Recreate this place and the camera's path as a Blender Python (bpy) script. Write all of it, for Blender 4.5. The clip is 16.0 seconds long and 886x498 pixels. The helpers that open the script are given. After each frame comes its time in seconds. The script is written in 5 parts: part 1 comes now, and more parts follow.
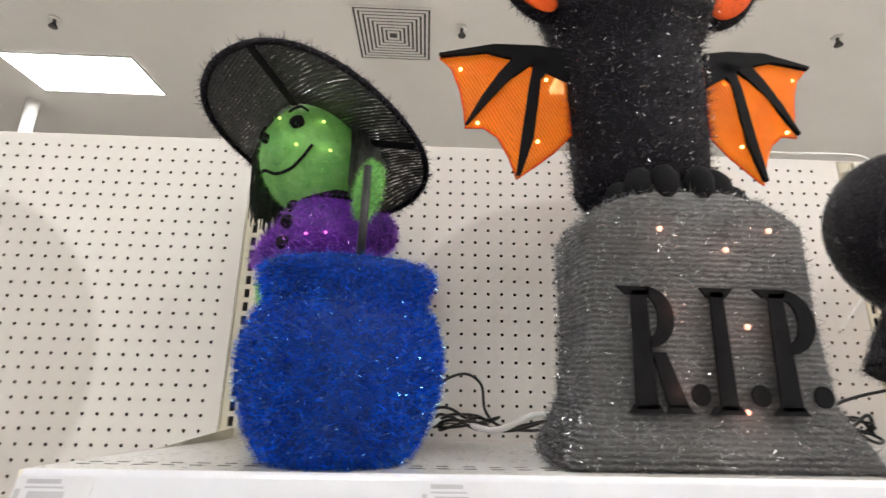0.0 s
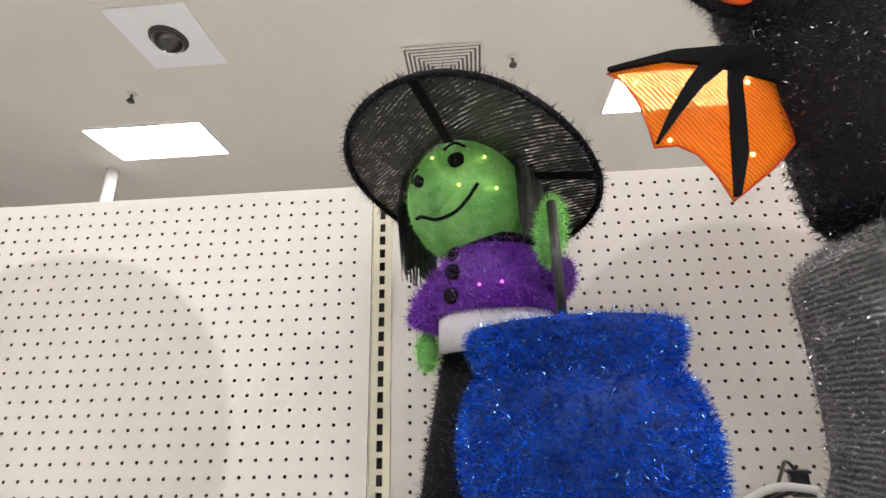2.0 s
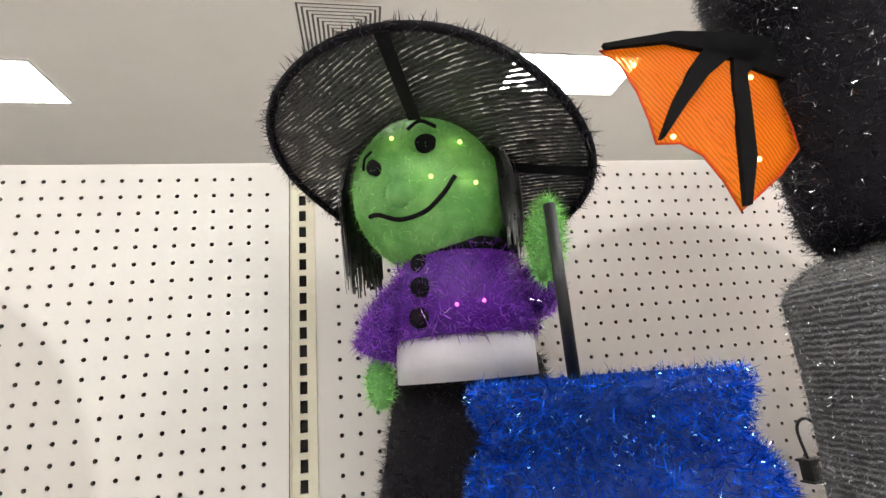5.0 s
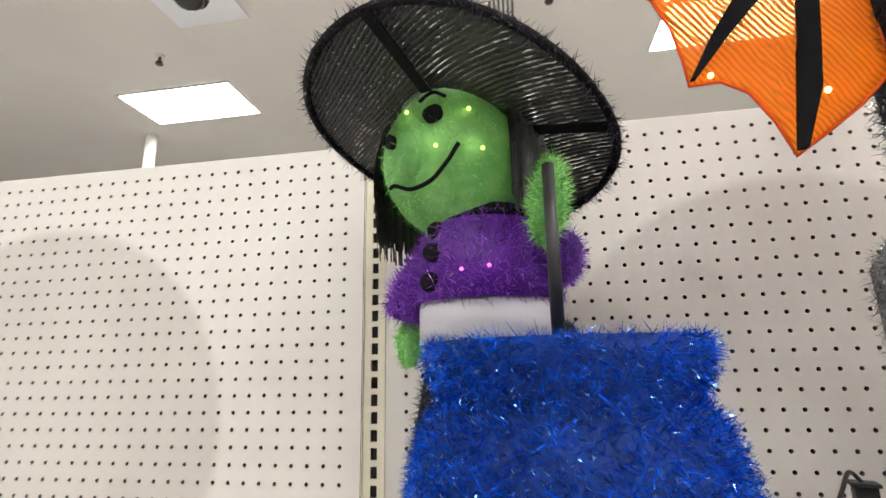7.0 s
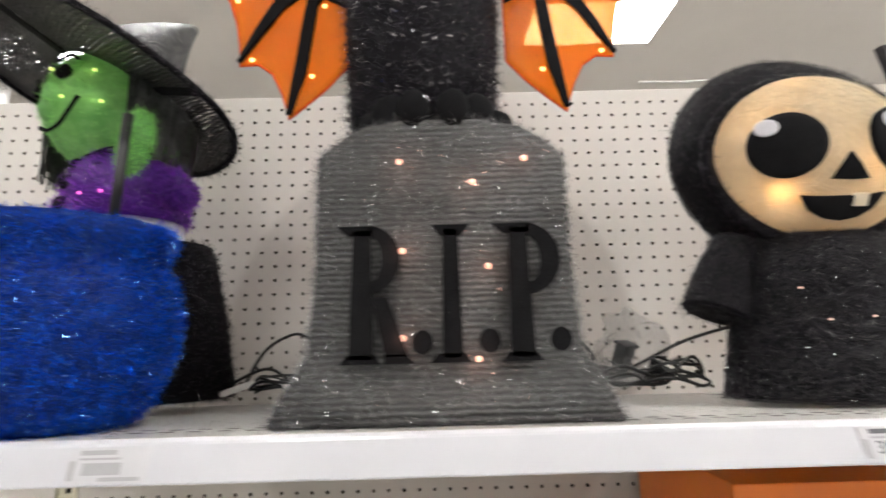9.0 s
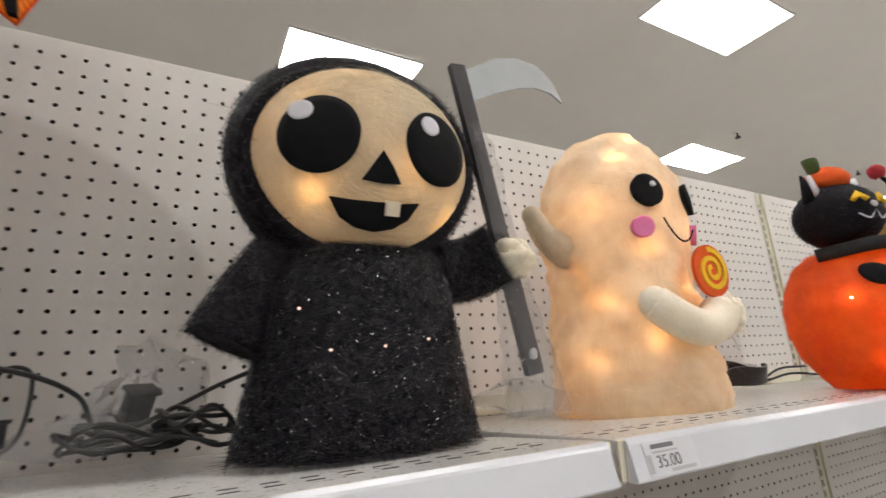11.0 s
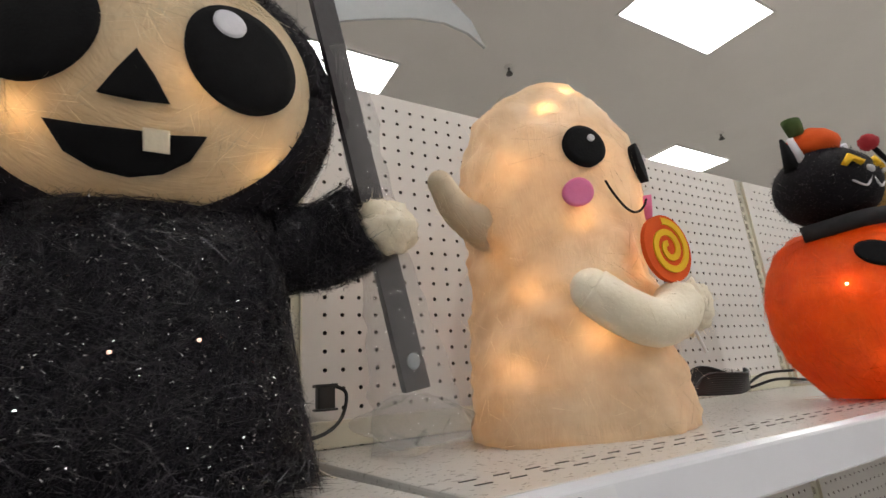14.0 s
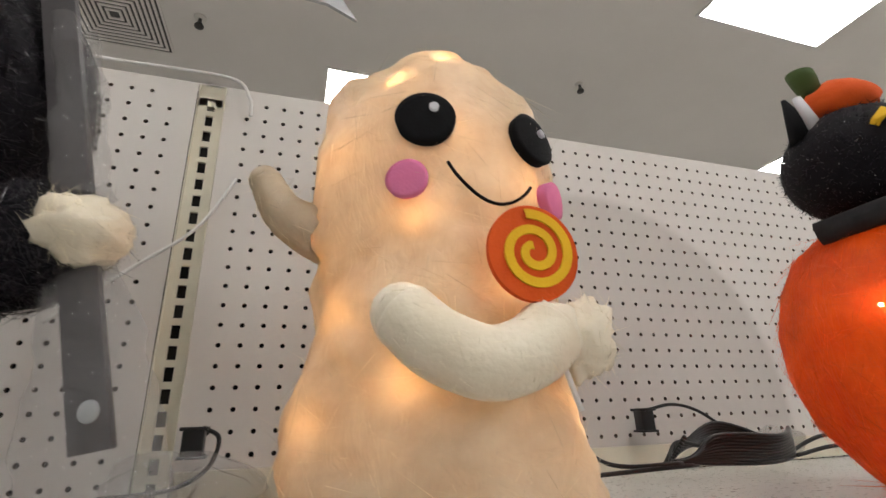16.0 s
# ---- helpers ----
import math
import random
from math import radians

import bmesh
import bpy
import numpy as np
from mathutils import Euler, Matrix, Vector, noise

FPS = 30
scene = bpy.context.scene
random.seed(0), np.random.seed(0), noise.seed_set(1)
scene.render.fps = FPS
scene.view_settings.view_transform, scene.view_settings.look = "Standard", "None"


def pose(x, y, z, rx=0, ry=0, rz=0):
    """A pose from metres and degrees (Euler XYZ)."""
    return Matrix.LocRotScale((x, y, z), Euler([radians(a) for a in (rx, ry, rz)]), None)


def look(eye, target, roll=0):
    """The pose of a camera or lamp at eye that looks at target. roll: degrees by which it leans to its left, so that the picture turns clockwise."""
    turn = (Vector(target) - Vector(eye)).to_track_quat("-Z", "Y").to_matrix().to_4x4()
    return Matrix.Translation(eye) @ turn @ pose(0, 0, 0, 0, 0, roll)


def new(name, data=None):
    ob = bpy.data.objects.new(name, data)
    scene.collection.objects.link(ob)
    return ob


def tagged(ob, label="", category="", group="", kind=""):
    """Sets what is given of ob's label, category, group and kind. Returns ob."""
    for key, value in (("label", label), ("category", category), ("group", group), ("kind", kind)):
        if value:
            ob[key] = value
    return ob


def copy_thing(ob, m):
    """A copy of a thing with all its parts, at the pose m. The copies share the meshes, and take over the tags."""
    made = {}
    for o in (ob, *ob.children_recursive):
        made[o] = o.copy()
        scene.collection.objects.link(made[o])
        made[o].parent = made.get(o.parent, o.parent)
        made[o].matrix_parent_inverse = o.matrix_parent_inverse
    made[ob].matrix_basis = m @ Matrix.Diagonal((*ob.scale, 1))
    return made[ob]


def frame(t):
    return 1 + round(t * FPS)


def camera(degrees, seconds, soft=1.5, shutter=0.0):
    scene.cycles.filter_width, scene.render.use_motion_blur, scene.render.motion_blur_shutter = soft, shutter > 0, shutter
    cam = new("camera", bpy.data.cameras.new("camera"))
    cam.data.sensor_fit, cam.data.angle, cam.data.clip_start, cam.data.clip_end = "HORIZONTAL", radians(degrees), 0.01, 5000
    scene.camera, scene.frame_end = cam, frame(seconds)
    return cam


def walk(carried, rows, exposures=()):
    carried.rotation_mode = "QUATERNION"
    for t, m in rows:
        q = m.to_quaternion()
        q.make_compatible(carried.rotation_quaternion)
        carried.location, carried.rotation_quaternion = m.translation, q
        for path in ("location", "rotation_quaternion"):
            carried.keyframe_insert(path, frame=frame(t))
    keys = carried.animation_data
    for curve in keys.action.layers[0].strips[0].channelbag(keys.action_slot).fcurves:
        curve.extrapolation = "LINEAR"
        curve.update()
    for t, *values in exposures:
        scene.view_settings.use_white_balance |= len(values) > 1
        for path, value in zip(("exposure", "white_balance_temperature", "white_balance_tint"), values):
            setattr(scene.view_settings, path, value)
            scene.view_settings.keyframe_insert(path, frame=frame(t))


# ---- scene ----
cam = camera(86.3, 16.0, shutter=0.4)
PATH = [
    (0, (0.34, -0.892, 1.57), (0.402, 1.039, 2.084), 1.2),
    (0.5, (0.276, -0.874, 1.567), (0.255, 1.056, 2.093), 0.6),
    (1, (0.226, -0.847, 1.589), (0.125, 1.068, 2.155), -0.1),
    (1.5, (0.191, -0.832, 1.601), (0.121, 1.063, 2.236), -1.8),
    (2, (0.168, -0.815, 1.613), (0.04, 1.074, 2.256), -1.6),
    (2.5, (0.157, -0.815, 1.617), (0.01, 1.068, 2.274), -0.4),
    (3, (0.161, -0.807, 1.613), (0.073, 1.071, 2.296), -1.4),
    (3.5, (0.141, -0.781, 1.626), (0.184, 1.104, 2.293), -3.5),
    (4, (0.115, -0.755, 1.652), (0.219, 1.137, 2.293), -4.6),
    (4.5, (0.093, -0.721, 1.681), (0.394, 1.171, 2.255), -5.2),
    (4.7, (0.082, -0.706, 1.691), (0.443, 1.188, 2.224), -4.9),
    (7, (0.228, -0.716, 1.666), (-0.085, 1.206, 2.126), -1.3),
    (7.5, (0.282, -0.770, 1.630), (-0.174, 1.132, 2.048), 1.2),
    (8, (0.375, -0.804, 1.614), (0.016, 1.124, 2.006), -0.9),
    (8.5, (0.499, -0.838, 1.588), (0.350, 1.124, 1.950), -1.4),
    (9, (0.627, -0.845, 1.558), (0.642, 1.120, 1.934), -1.5),
    (9.5, (0.740, -0.846, 1.548), (1.031, 1.091, 1.950), -1.4),
    (10, (0.794, -0.797, 1.546), (1.370, 1.073, 1.963), -1.1),
    (10.2, (0.820, -0.776, 1.548), (1.476, 1.049, 2.016), -1.8),
    (12.3, (1.01, -0.729, 1.546), (2.166, 0.836, 2.009), -3.7),
    (12.5, (1.018, -0.726, 1.545), (2.178, 0.837, 2.005), -3.9),
    (13, (1.04, -0.704, 1.546), (2.176, 0.874, 2.018), -4.3),
    (13.5, (1.059, -0.677, 1.546), (2.124, 0.941, 2.046), -4.5),
    (14, (1.089, -0.663, 1.545), (2.05, 1.009, 2.076), -4.2),
    (14.5, (1.157, -0.671, 1.539), (1.979, 1.057, 2.119), -3.5),
    (15, (1.238, -0.651, 1.55), (1.916, 1.127, 2.166), -2.7),
    (15.5, (1.311, -0.659, 1.563), (1.888, 1.141, 2.217), -2.1),
    (16, (1.359, -0.648, 1.551), (1.936, 1.145, 2.223), -1.9),
]
walk(cam, [(t, look(eye, target, roll)) for t, eye, target, roll in PATH],
     [(0, 0.60), (2.0, 0.70), (4.7, 0.78), (7.0, 0.72), (8.0, 0.60), (9.0, 0.46), (10.2, 0.2), (12.3, -0.38), (14.0, -0.42), (16.0, -0.38)])

# ---- world and light ----
world = bpy.data.worlds.new("store_world")
scene.world = world
world.use_nodes = True
world.node_tree.nodes["Background"].inputs[0].default_value = (0.9, 0.92, 1.0, 1)
world.node_tree.nodes["Background"].inputs[1].default_value = 0.05
TROFFER_GLOW = 22.0

SHELF_Z, LIP_Y, RIM_Z, CEIL_Z = 1.487, -0.447, 2.023, 4.30
INCH = 0.0254
BAY = 48 * INCH
rng = np.random.default_rng(7)


# ---- materials ----
def nodes_of(name):
    m = bpy.data.materials.new(name)
    m.use_nodes = True
    nt = m.node_tree
    return m, nt, nt.nodes["Principled BSDF"]


def add(nt, kind, **values):
    n = nt.nodes.new(kind)
    for k, v in values.items():
        n.inputs[k].default_value = v
    return n


def mat(name, c1, c2=None, rough=0.5, metal=0.0, scale=12.0, bump=0.15, fine=180.0, spread=0.0, gloss_var=0.1, see=0.0, back=0.0,
        sheen=0.0, coat=0.0, detail=6.0, spec=0.5):
    """Two-scale procedural surface: large stains between c1 and c2, fine relief, roughness variation.
    spread: brightness by mesh island; see: share of plain transparency; back: share of translucency."""
    m, nt, b = nodes_of(name)
    L = nt.links.new
    c2 = c2 or tuple(v * 0.82 for v in c1)
    tc = nt.nodes.new("ShaderNodeTexCoord")
    big = add(nt, "ShaderNodeTexNoise", Scale=scale, Detail=detail, Roughness=0.62)
    small = add(nt, "ShaderNodeTexNoise", Scale=fine, Detail=3.0)
    L(tc.outputs["Object"], big.inputs["Vector"])
    L(tc.outputs["Object"], small.inputs["Vector"])
    ramp = nt.nodes.new("ShaderNodeValToRGB")
    ramp.color_ramp.elements[0].position, ramp.color_ramp.elements[1].position = 0.35, 0.68
    ramp.color_ramp.elements[0].color, ramp.color_ramp.elements[1].color = (*c2, 1), (*c1, 1)
    L(big.outputs["Fac"], ramp.inputs["Fac"])
    colour = ramp.outputs["Color"]
    if spread:
        geo = nt.nodes.new("ShaderNodeNewGeometry")
        mr = add(nt, "ShaderNodeMapRange", **{"To Min": 1 - spread, "To Max": 1 + spread})
        L(geo.outputs["Random Per Island"], mr.inputs["Value"])
        mul = nt.nodes.new("ShaderNodeVectorMath")
        mul.operation = "SCALE"
        L(colour, mul.inputs[0])
        L(mr.outputs["Result"], mul.inputs["Scale"])
        colour = mul.outputs["Vector"]
    L(colour, b.inputs["Base Color"])
    rr = add(nt, "ShaderNodeMapRange", **{"To Min": max(0.03, rough - gloss_var), "To Max": min(1, rough + gloss_var)})
    L(small.outputs["Fac"], rr.inputs["Value"])
    L(rr.outputs["Result"], b.inputs["Roughness"])
    b.inputs["Metallic"].default_value = metal
    b.inputs["Specular IOR Level"].default_value = spec
    b.inputs["Sheen Weight"].default_value = sheen
    b.inputs["Coat Weight"].default_value = coat
    if bump:
        bn = add(nt, "ShaderNodeBump", Strength=bump, Distance=0.002)
        L(small.outputs["Fac"], bn.inputs["Height"])
        L(bn.outputs["Normal"], b.inputs["Normal"])
    out = nt.nodes["Material Output"]
    shader = b.outputs[0]
    if back:
        tr = nt.nodes.new("ShaderNodeBsdfTranslucent")
        L(colour, tr.inputs["Color"])
        mx = add(nt, "ShaderNodeMixShader", Fac=back)
        L(shader, mx.inputs[1])
        L(tr.outputs[0], mx.inputs[2])
        shader = mx.outputs[0]
    if see:
        cl = nt.nodes.new("ShaderNodeBsdfTransparent")
        mx = add(nt, "ShaderNodeMixShader", Fac=see)
        L(shader, mx.inputs[1])
        L(cl.outputs[0], mx.inputs[2])
        shader = mx.outputs[0]
    L(shader, out.inputs["Surface"])
    return m


def glow(name, colour, strength):
    m, nt, b = nodes_of(name)
    b.inputs["Base Color"].default_value = (*colour, 1)
    b.inputs["Emission Color"].default_value = (*colour, 1)
    b.inputs["Emission Strength"].default_value = strength
    return m


def weave(name, c1, gap, scale, share, axis="X"):
    """Cloth or thread wound in rows: bands across the object; share: how much of the gap between rows is open."""
    m, nt, b = nodes_of(name)
    L = nt.links.new
    tc = nt.nodes.new("ShaderNodeTexCoord")
    w = add(nt, "ShaderNodeTexWave", Scale=scale, Distortion=2.6, Detail=3.0, **{"Detail Scale": 1.5})
    w.bands_direction = axis
    n = add(nt, "ShaderNodeTexNoise", Scale=60.0, Detail=4.0)
    L(tc.outputs["Object"], w.inputs["Vector"])
    L(tc.outputs["Object"], n.inputs["Vector"])
    ramp = nt.nodes.new("ShaderNodeValToRGB")
    ramp.color_ramp.elements[0].position, ramp.color_ramp.elements[1].position = 0.1, 0.6
    ramp.color_ramp.elements[0].color, ramp.color_ramp.elements[1].color = (*gap, 1), (*c1, 1)
    L(w.outputs["Fac"], ramp.inputs["Fac"])
    L(ramp.outputs["Color"], b.inputs["Base Color"])
    b.inputs["Roughness"].default_value = 0.45
    bn = add(nt, "ShaderNodeBump", Strength=0.6, Distance=0.002)
    L(w.outputs["Fac"], bn.inputs["Height"])
    L(bn.outputs["Normal"], b.inputs["Normal"])
    if share:
        cl = nt.nodes.new("ShaderNodeBsdfTransparent")
        mx = nt.nodes.new("ShaderNodeMixShader")
        r2 = nt.nodes.new("ShaderNodeValToRGB")
        r2.color_ramp.elements[0].position, r2.color_ramp.elements[1].position = 0.12, 0.3
        r2.color_ramp.elements[0].color, r2.color_ramp.elements[1].color = (share, share, share, 1), (0, 0, 0, 1)
        mm = nt.nodes.new("ShaderNodeMath")
        mm.operation = "MULTIPLY"
        L(w.outputs["Fac"], r2.inputs["Fac"])
        L(r2.outputs["Color"], mm.inputs[0])
        mr = add(nt, "ShaderNodeMapRange", **{"From Min": 0.38, "From Max": 0.55})
        L(n.outputs["Fac"], mr.inputs["Value"])
        L(mr.outputs["Result"], mm.inputs[1])
        L(mm.outputs[0], mx.inputs["Fac"])
        L(b.outputs[0], mx.inputs[1])
        L(cl.outputs[0], mx.inputs[2])
        L(mx.outputs[0], nt.nodes["Material Output"].inputs["Surface"])
    return m


M = dict(
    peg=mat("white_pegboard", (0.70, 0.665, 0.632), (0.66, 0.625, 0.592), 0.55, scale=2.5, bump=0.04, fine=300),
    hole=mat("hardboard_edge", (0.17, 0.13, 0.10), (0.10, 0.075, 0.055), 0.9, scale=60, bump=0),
    cavity=mat("hollow_shade", (0.02, 0.018, 0.016), rough=0.9, bump=0),
    steel=mat("cream_painted_steel", (0.72, 0.68, 0.55), (0.64, 0.60, 0.48), 0.4, scale=8, bump=0.03),
    shelf=mat("white_shelf_paint", (0.60, 0.59, 0.57), (0.54, 0.53, 0.51), 0.3, scale=6, bump=0.0, coat=0.2),
    strip=mat("price_channel_plastic", (0.64, 0.645, 0.69), (0.60, 0.605, 0.65), 0.2, scale=5, bump=0.0),
    paper=mat("label_paper", (0.60, 0.60, 0.63), (0.57, 0.57, 0.60), 0.6, scale=30, bump=0.02),
    ink=mat("grey_ink", (0.16, 0.16, 0.18), rough=0.7, bump=0),
    pale_ink=mat("pale_grey_ink", (0.45, 0.45, 0.48), rough=0.7, bump=0),
    ceil=mat("ceiling_paint", (0.80, 0.765, 0.73), (0.75, 0.715, 0.68), 0.85, scale=0.7, bump=0.05, fine=40),
    floor=mat("floor_tile", (0.62, 0.60, 0.57), (0.52, 0.50, 0.47), 0.2, scale=1.5, bump=0.02),
    wall=mat("store_wall", (0.66, 0.64, 0.61), (0.60, 0.58, 0.55), 0.8, scale=0.6),
    white_metal=mat("white_metal", (0.78, 0.77, 0.75), (0.72, 0.71, 0.69), 0.4, scale=4, bump=0.02),
    plate=mat("bright_white_plastic", (0.93, 0.94, 0.98), (0.90, 0.91, 0.95), 0.35, scale=4, bump=0.02),
    grille=mat("opening_shade", (0.10, 0.095, 0.09), rough=0.8, bump=0),
    dark_metal=mat("sprinkler_metal", (0.08, 0.075, 0.07), rough=0.5, metal=0.5, bump=0),
    smoke=mat("smoked_dome", (0.01, 0.01, 0.012), rough=0.08, bump=0, coat=1.0),
    panel=glow("troffer_glow", (1.0, 0.985, 0.96), TROFFER_GLOW),
    blue=mat("blue_tinsel", (0.001, 0.115, 0.76), (0.0005, 0.038, 0.38), 0.34, metal=0.85, scale=30, spread=0.75, bump=0, spec=0.2),
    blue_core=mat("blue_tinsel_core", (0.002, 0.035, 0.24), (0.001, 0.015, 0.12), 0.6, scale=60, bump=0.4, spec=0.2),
    green=mat("green_tinsel", (0.40, 0.80, 0.26), (0.24, 0.60, 0.14), 0.35, metal=0.1, scale=40, spread=0.5, bump=0, back=0.35),
    green_core=mat("green_face_mesh", (0.33, 0.68, 0.24), (0.16, 0.44, 0.12), 0.4, scale=28, bump=0.5, fine=260, back=0.45),
    purple=mat("purple_tinsel", (0.33, 0.08, 0.66), (0.18, 0.03, 0.42), 0.3, metal=0.25, scale=40, spread=0.6, bump=0, back=0.2),
    purple_core=mat("purple_mesh", (0.13, 0.02, 0.34), (0.08, 0.012, 0.22), 0.5, scale=50, bump=0.4, back=0.3),
    black=mat("black_tinsel", (0.026, 0.020, 0.032), (0.010, 0.008, 0.013), 0.3, metal=0.0, scale=40, spread=0.8, bump=0, spec=0.3),
    thread=mat("black_thread", (0.019, 0.016, 0.023), (0.006, 0.005, 0.008), 0.3, scale=40, spread=0.7, bump=0),
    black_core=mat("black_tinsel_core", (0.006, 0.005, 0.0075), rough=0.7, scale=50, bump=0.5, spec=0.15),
    felt=mat("black_felt", (0.008, 0.008, 0.009), (0.005, 0.005, 0.006), 0.95, scale=60, bump=0.25, fine=500, spec=0.15),
    collar=mat("charcoal_felt", (0.030, 0.030, 0.033), (0.020, 0.020, 0.022), 0.95, scale=60, bump=0.25, fine=500, spec=0.2),
    white_felt=mat("white_felt", (0.62, 0.62, 0.66), (0.55, 0.55, 0.6), 0.9, scale=60, bump=0.2, fine=500),
    grey=mat("silver_grey_tinsel", (0.25, 0.25, 0.255), (0.07, 0.07, 0.073), 0.32, metal=0.55, scale=40, spread=0.8, bump=0),
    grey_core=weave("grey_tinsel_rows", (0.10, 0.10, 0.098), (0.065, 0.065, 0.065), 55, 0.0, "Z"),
    silver=mat("silver_fleck", (0.92, 0.92, 0.94), rough=0.25, metal=1.0, bump=0, spread=0.3),
    blue_fleck=mat("pale_blue_fleck", (0.22, 0.48, 1.0), rough=0.22, metal=1.0, bump=0, spread=0.4),
    violet_fleck=mat("violet_fleck", (0.7, 0.5, 0.95), rough=0.15, metal=0.8, bump=0, spread=0.4),
    mesh_hat=weave("black_mesh_cloth", (0.010, 0.010, 0.011), (0.03, 0.03, 0.032), 115, 0.95, "DIAGONAL"),
    hair=mat("dark_grey_ribbon_hair", (0.085, 0.09, 0.085), (0.03, 0.032, 0.03), 0.3, scale=40, spread=0.5, bump=0, back=0.1),
    sheer=mat("white_sheer_cloth", (0.78, 0.76, 0.80), (0.7, 0.68, 0.72), 0.5, scale=30, bump=0.3, back=0.3),
    wing=None, orange_felt=mat("orange_felt", (0.72, 0.095, 0.006), (0.66, 0.08, 0.005), 0.9, scale=50, bump=0.2, fine=500),
    yellow_felt=mat("yellow_felt", (0.82, 0.50, 0.015), (0.76, 0.44, 0.012), 0.9, scale=50, bump=0.2, fine=500),
    pink_felt=mat("pink_felt", (0.80, 0.22, 0.42), (0.75, 0.19, 0.38), 0.9, scale=50, bump=0.2, fine=500),
    dark_wood=mat("dark_grey_foam_handle", (0.030, 0.023, 0.026), (0.020, 0.016, 0.018), 0.55, scale=25, bump=0.2),
    blade=mat("pale_grey_plastic_blade", (0.50, 0.53, 0.55), (0.45, 0.48, 0.5), 0.35, scale=20, bump=0.1, see=0.25),
    bag=None, cable=mat("black_cable", (0.012, 0.012, 0.012), rough=0.35, bump=0),
    box_plastic=mat("black_adapter_plastic", (0.015, 0.015, 0.016), rough=0.45, scale=40, bump=0.1),
    card=mat("orange_printed_card", (0.80, 0.20, 0.015), (0.74, 0.17, 0.012), 0.35, scale=9, bump=0.02),
    card_black=mat("black_printed_card", (0.02, 0.02, 0.022), rough=0.35, scale=9, bump=0.02),
    card_yellow=mat("yellow_printed_card", (0.75, 0.42, 0.03), rough=0.4, scale=9, bump=0.02),
    fibre=mat("pale_loose_fibre", (0.86, 0.78, 0.60), (0.75, 0.66, 0.48), 0.4, scale=30, bump=0, spread=0.3, back=0.2),
    orange_fibre=mat("orange_loose_fibre", (0.85, 0.16, 0.02), rough=0.4, scale=30, bump=0, spread=0.3, back=0.2),
    cream=mat("cream_fibre", (0.84, 0.77, 0.63), (0.74, 0.65, 0.50), 0.6, scale=25, bump=0.4, fine=220),
    red=mat("red_pompom", (0.35, 0.02, 0.03), rough=0.9, scale=60, bump=0.5),
    bear=mat("brown_glitter_plush", (0.22, 0.14, 0.035), (0.15, 0.095, 0.02), 0.7, scale=30, bump=0.5, fine=300, spread=0.3),
    leaf=mat("dark_green_felt", (0.06, 0.10, 0.025), rough=0.9, scale=40, bump=0.2),
    cloth=mat("white_gauze", (0.75, 0.75, 0.75), (0.62, 0.62, 0.63), 0.8, scale=8, bump=0.3, back=0.3),
    pink_bulb=glow("pink_bulb", (1.0, 0.15, 0.6), 1.5),
    yellow_bulb=glow("yellow_green_bulb", (0.78, 0.95, 0.26), 0.95),
    faint_bulb=glow("faint_rose_bulb", (1.0, 0.62, 0.5), 1.6),
    tomb_bulb=glow("rose_bulb", (1.0, 0.55, 0.40), 0.9),
    wing_bulb=glow("amber_bulb", (1.0, 0.60, 0.20), 2.6),
    bulb=glow("warm_bulb", (1.0, 0.70, 0.40), 12.0),
)


def bay_shade(m):
    """Paints a faint grey round shade, 0.72 m wide, into each board's colour at mid bay."""
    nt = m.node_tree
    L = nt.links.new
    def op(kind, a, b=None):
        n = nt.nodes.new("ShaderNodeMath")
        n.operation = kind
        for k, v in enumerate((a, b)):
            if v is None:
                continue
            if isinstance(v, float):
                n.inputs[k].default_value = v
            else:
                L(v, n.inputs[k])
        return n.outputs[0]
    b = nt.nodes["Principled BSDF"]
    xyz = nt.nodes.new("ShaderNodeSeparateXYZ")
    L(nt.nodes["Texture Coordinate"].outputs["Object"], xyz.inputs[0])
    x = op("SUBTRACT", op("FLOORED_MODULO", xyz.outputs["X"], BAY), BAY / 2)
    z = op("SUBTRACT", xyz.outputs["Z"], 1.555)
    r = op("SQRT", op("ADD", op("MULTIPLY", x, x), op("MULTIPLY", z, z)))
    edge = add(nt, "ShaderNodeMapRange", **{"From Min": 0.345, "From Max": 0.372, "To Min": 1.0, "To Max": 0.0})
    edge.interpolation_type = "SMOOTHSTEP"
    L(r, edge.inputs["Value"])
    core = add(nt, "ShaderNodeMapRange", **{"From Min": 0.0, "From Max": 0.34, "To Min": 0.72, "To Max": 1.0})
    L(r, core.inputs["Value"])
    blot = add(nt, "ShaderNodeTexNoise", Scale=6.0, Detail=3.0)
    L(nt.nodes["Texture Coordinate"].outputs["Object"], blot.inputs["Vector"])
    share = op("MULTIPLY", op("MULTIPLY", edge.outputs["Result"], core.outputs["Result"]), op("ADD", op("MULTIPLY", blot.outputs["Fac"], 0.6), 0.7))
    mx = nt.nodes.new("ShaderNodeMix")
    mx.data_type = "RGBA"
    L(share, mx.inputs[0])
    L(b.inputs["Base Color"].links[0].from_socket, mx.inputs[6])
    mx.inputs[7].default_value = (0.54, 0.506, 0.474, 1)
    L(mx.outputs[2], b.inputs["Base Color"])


bay_shade(M["peg"])


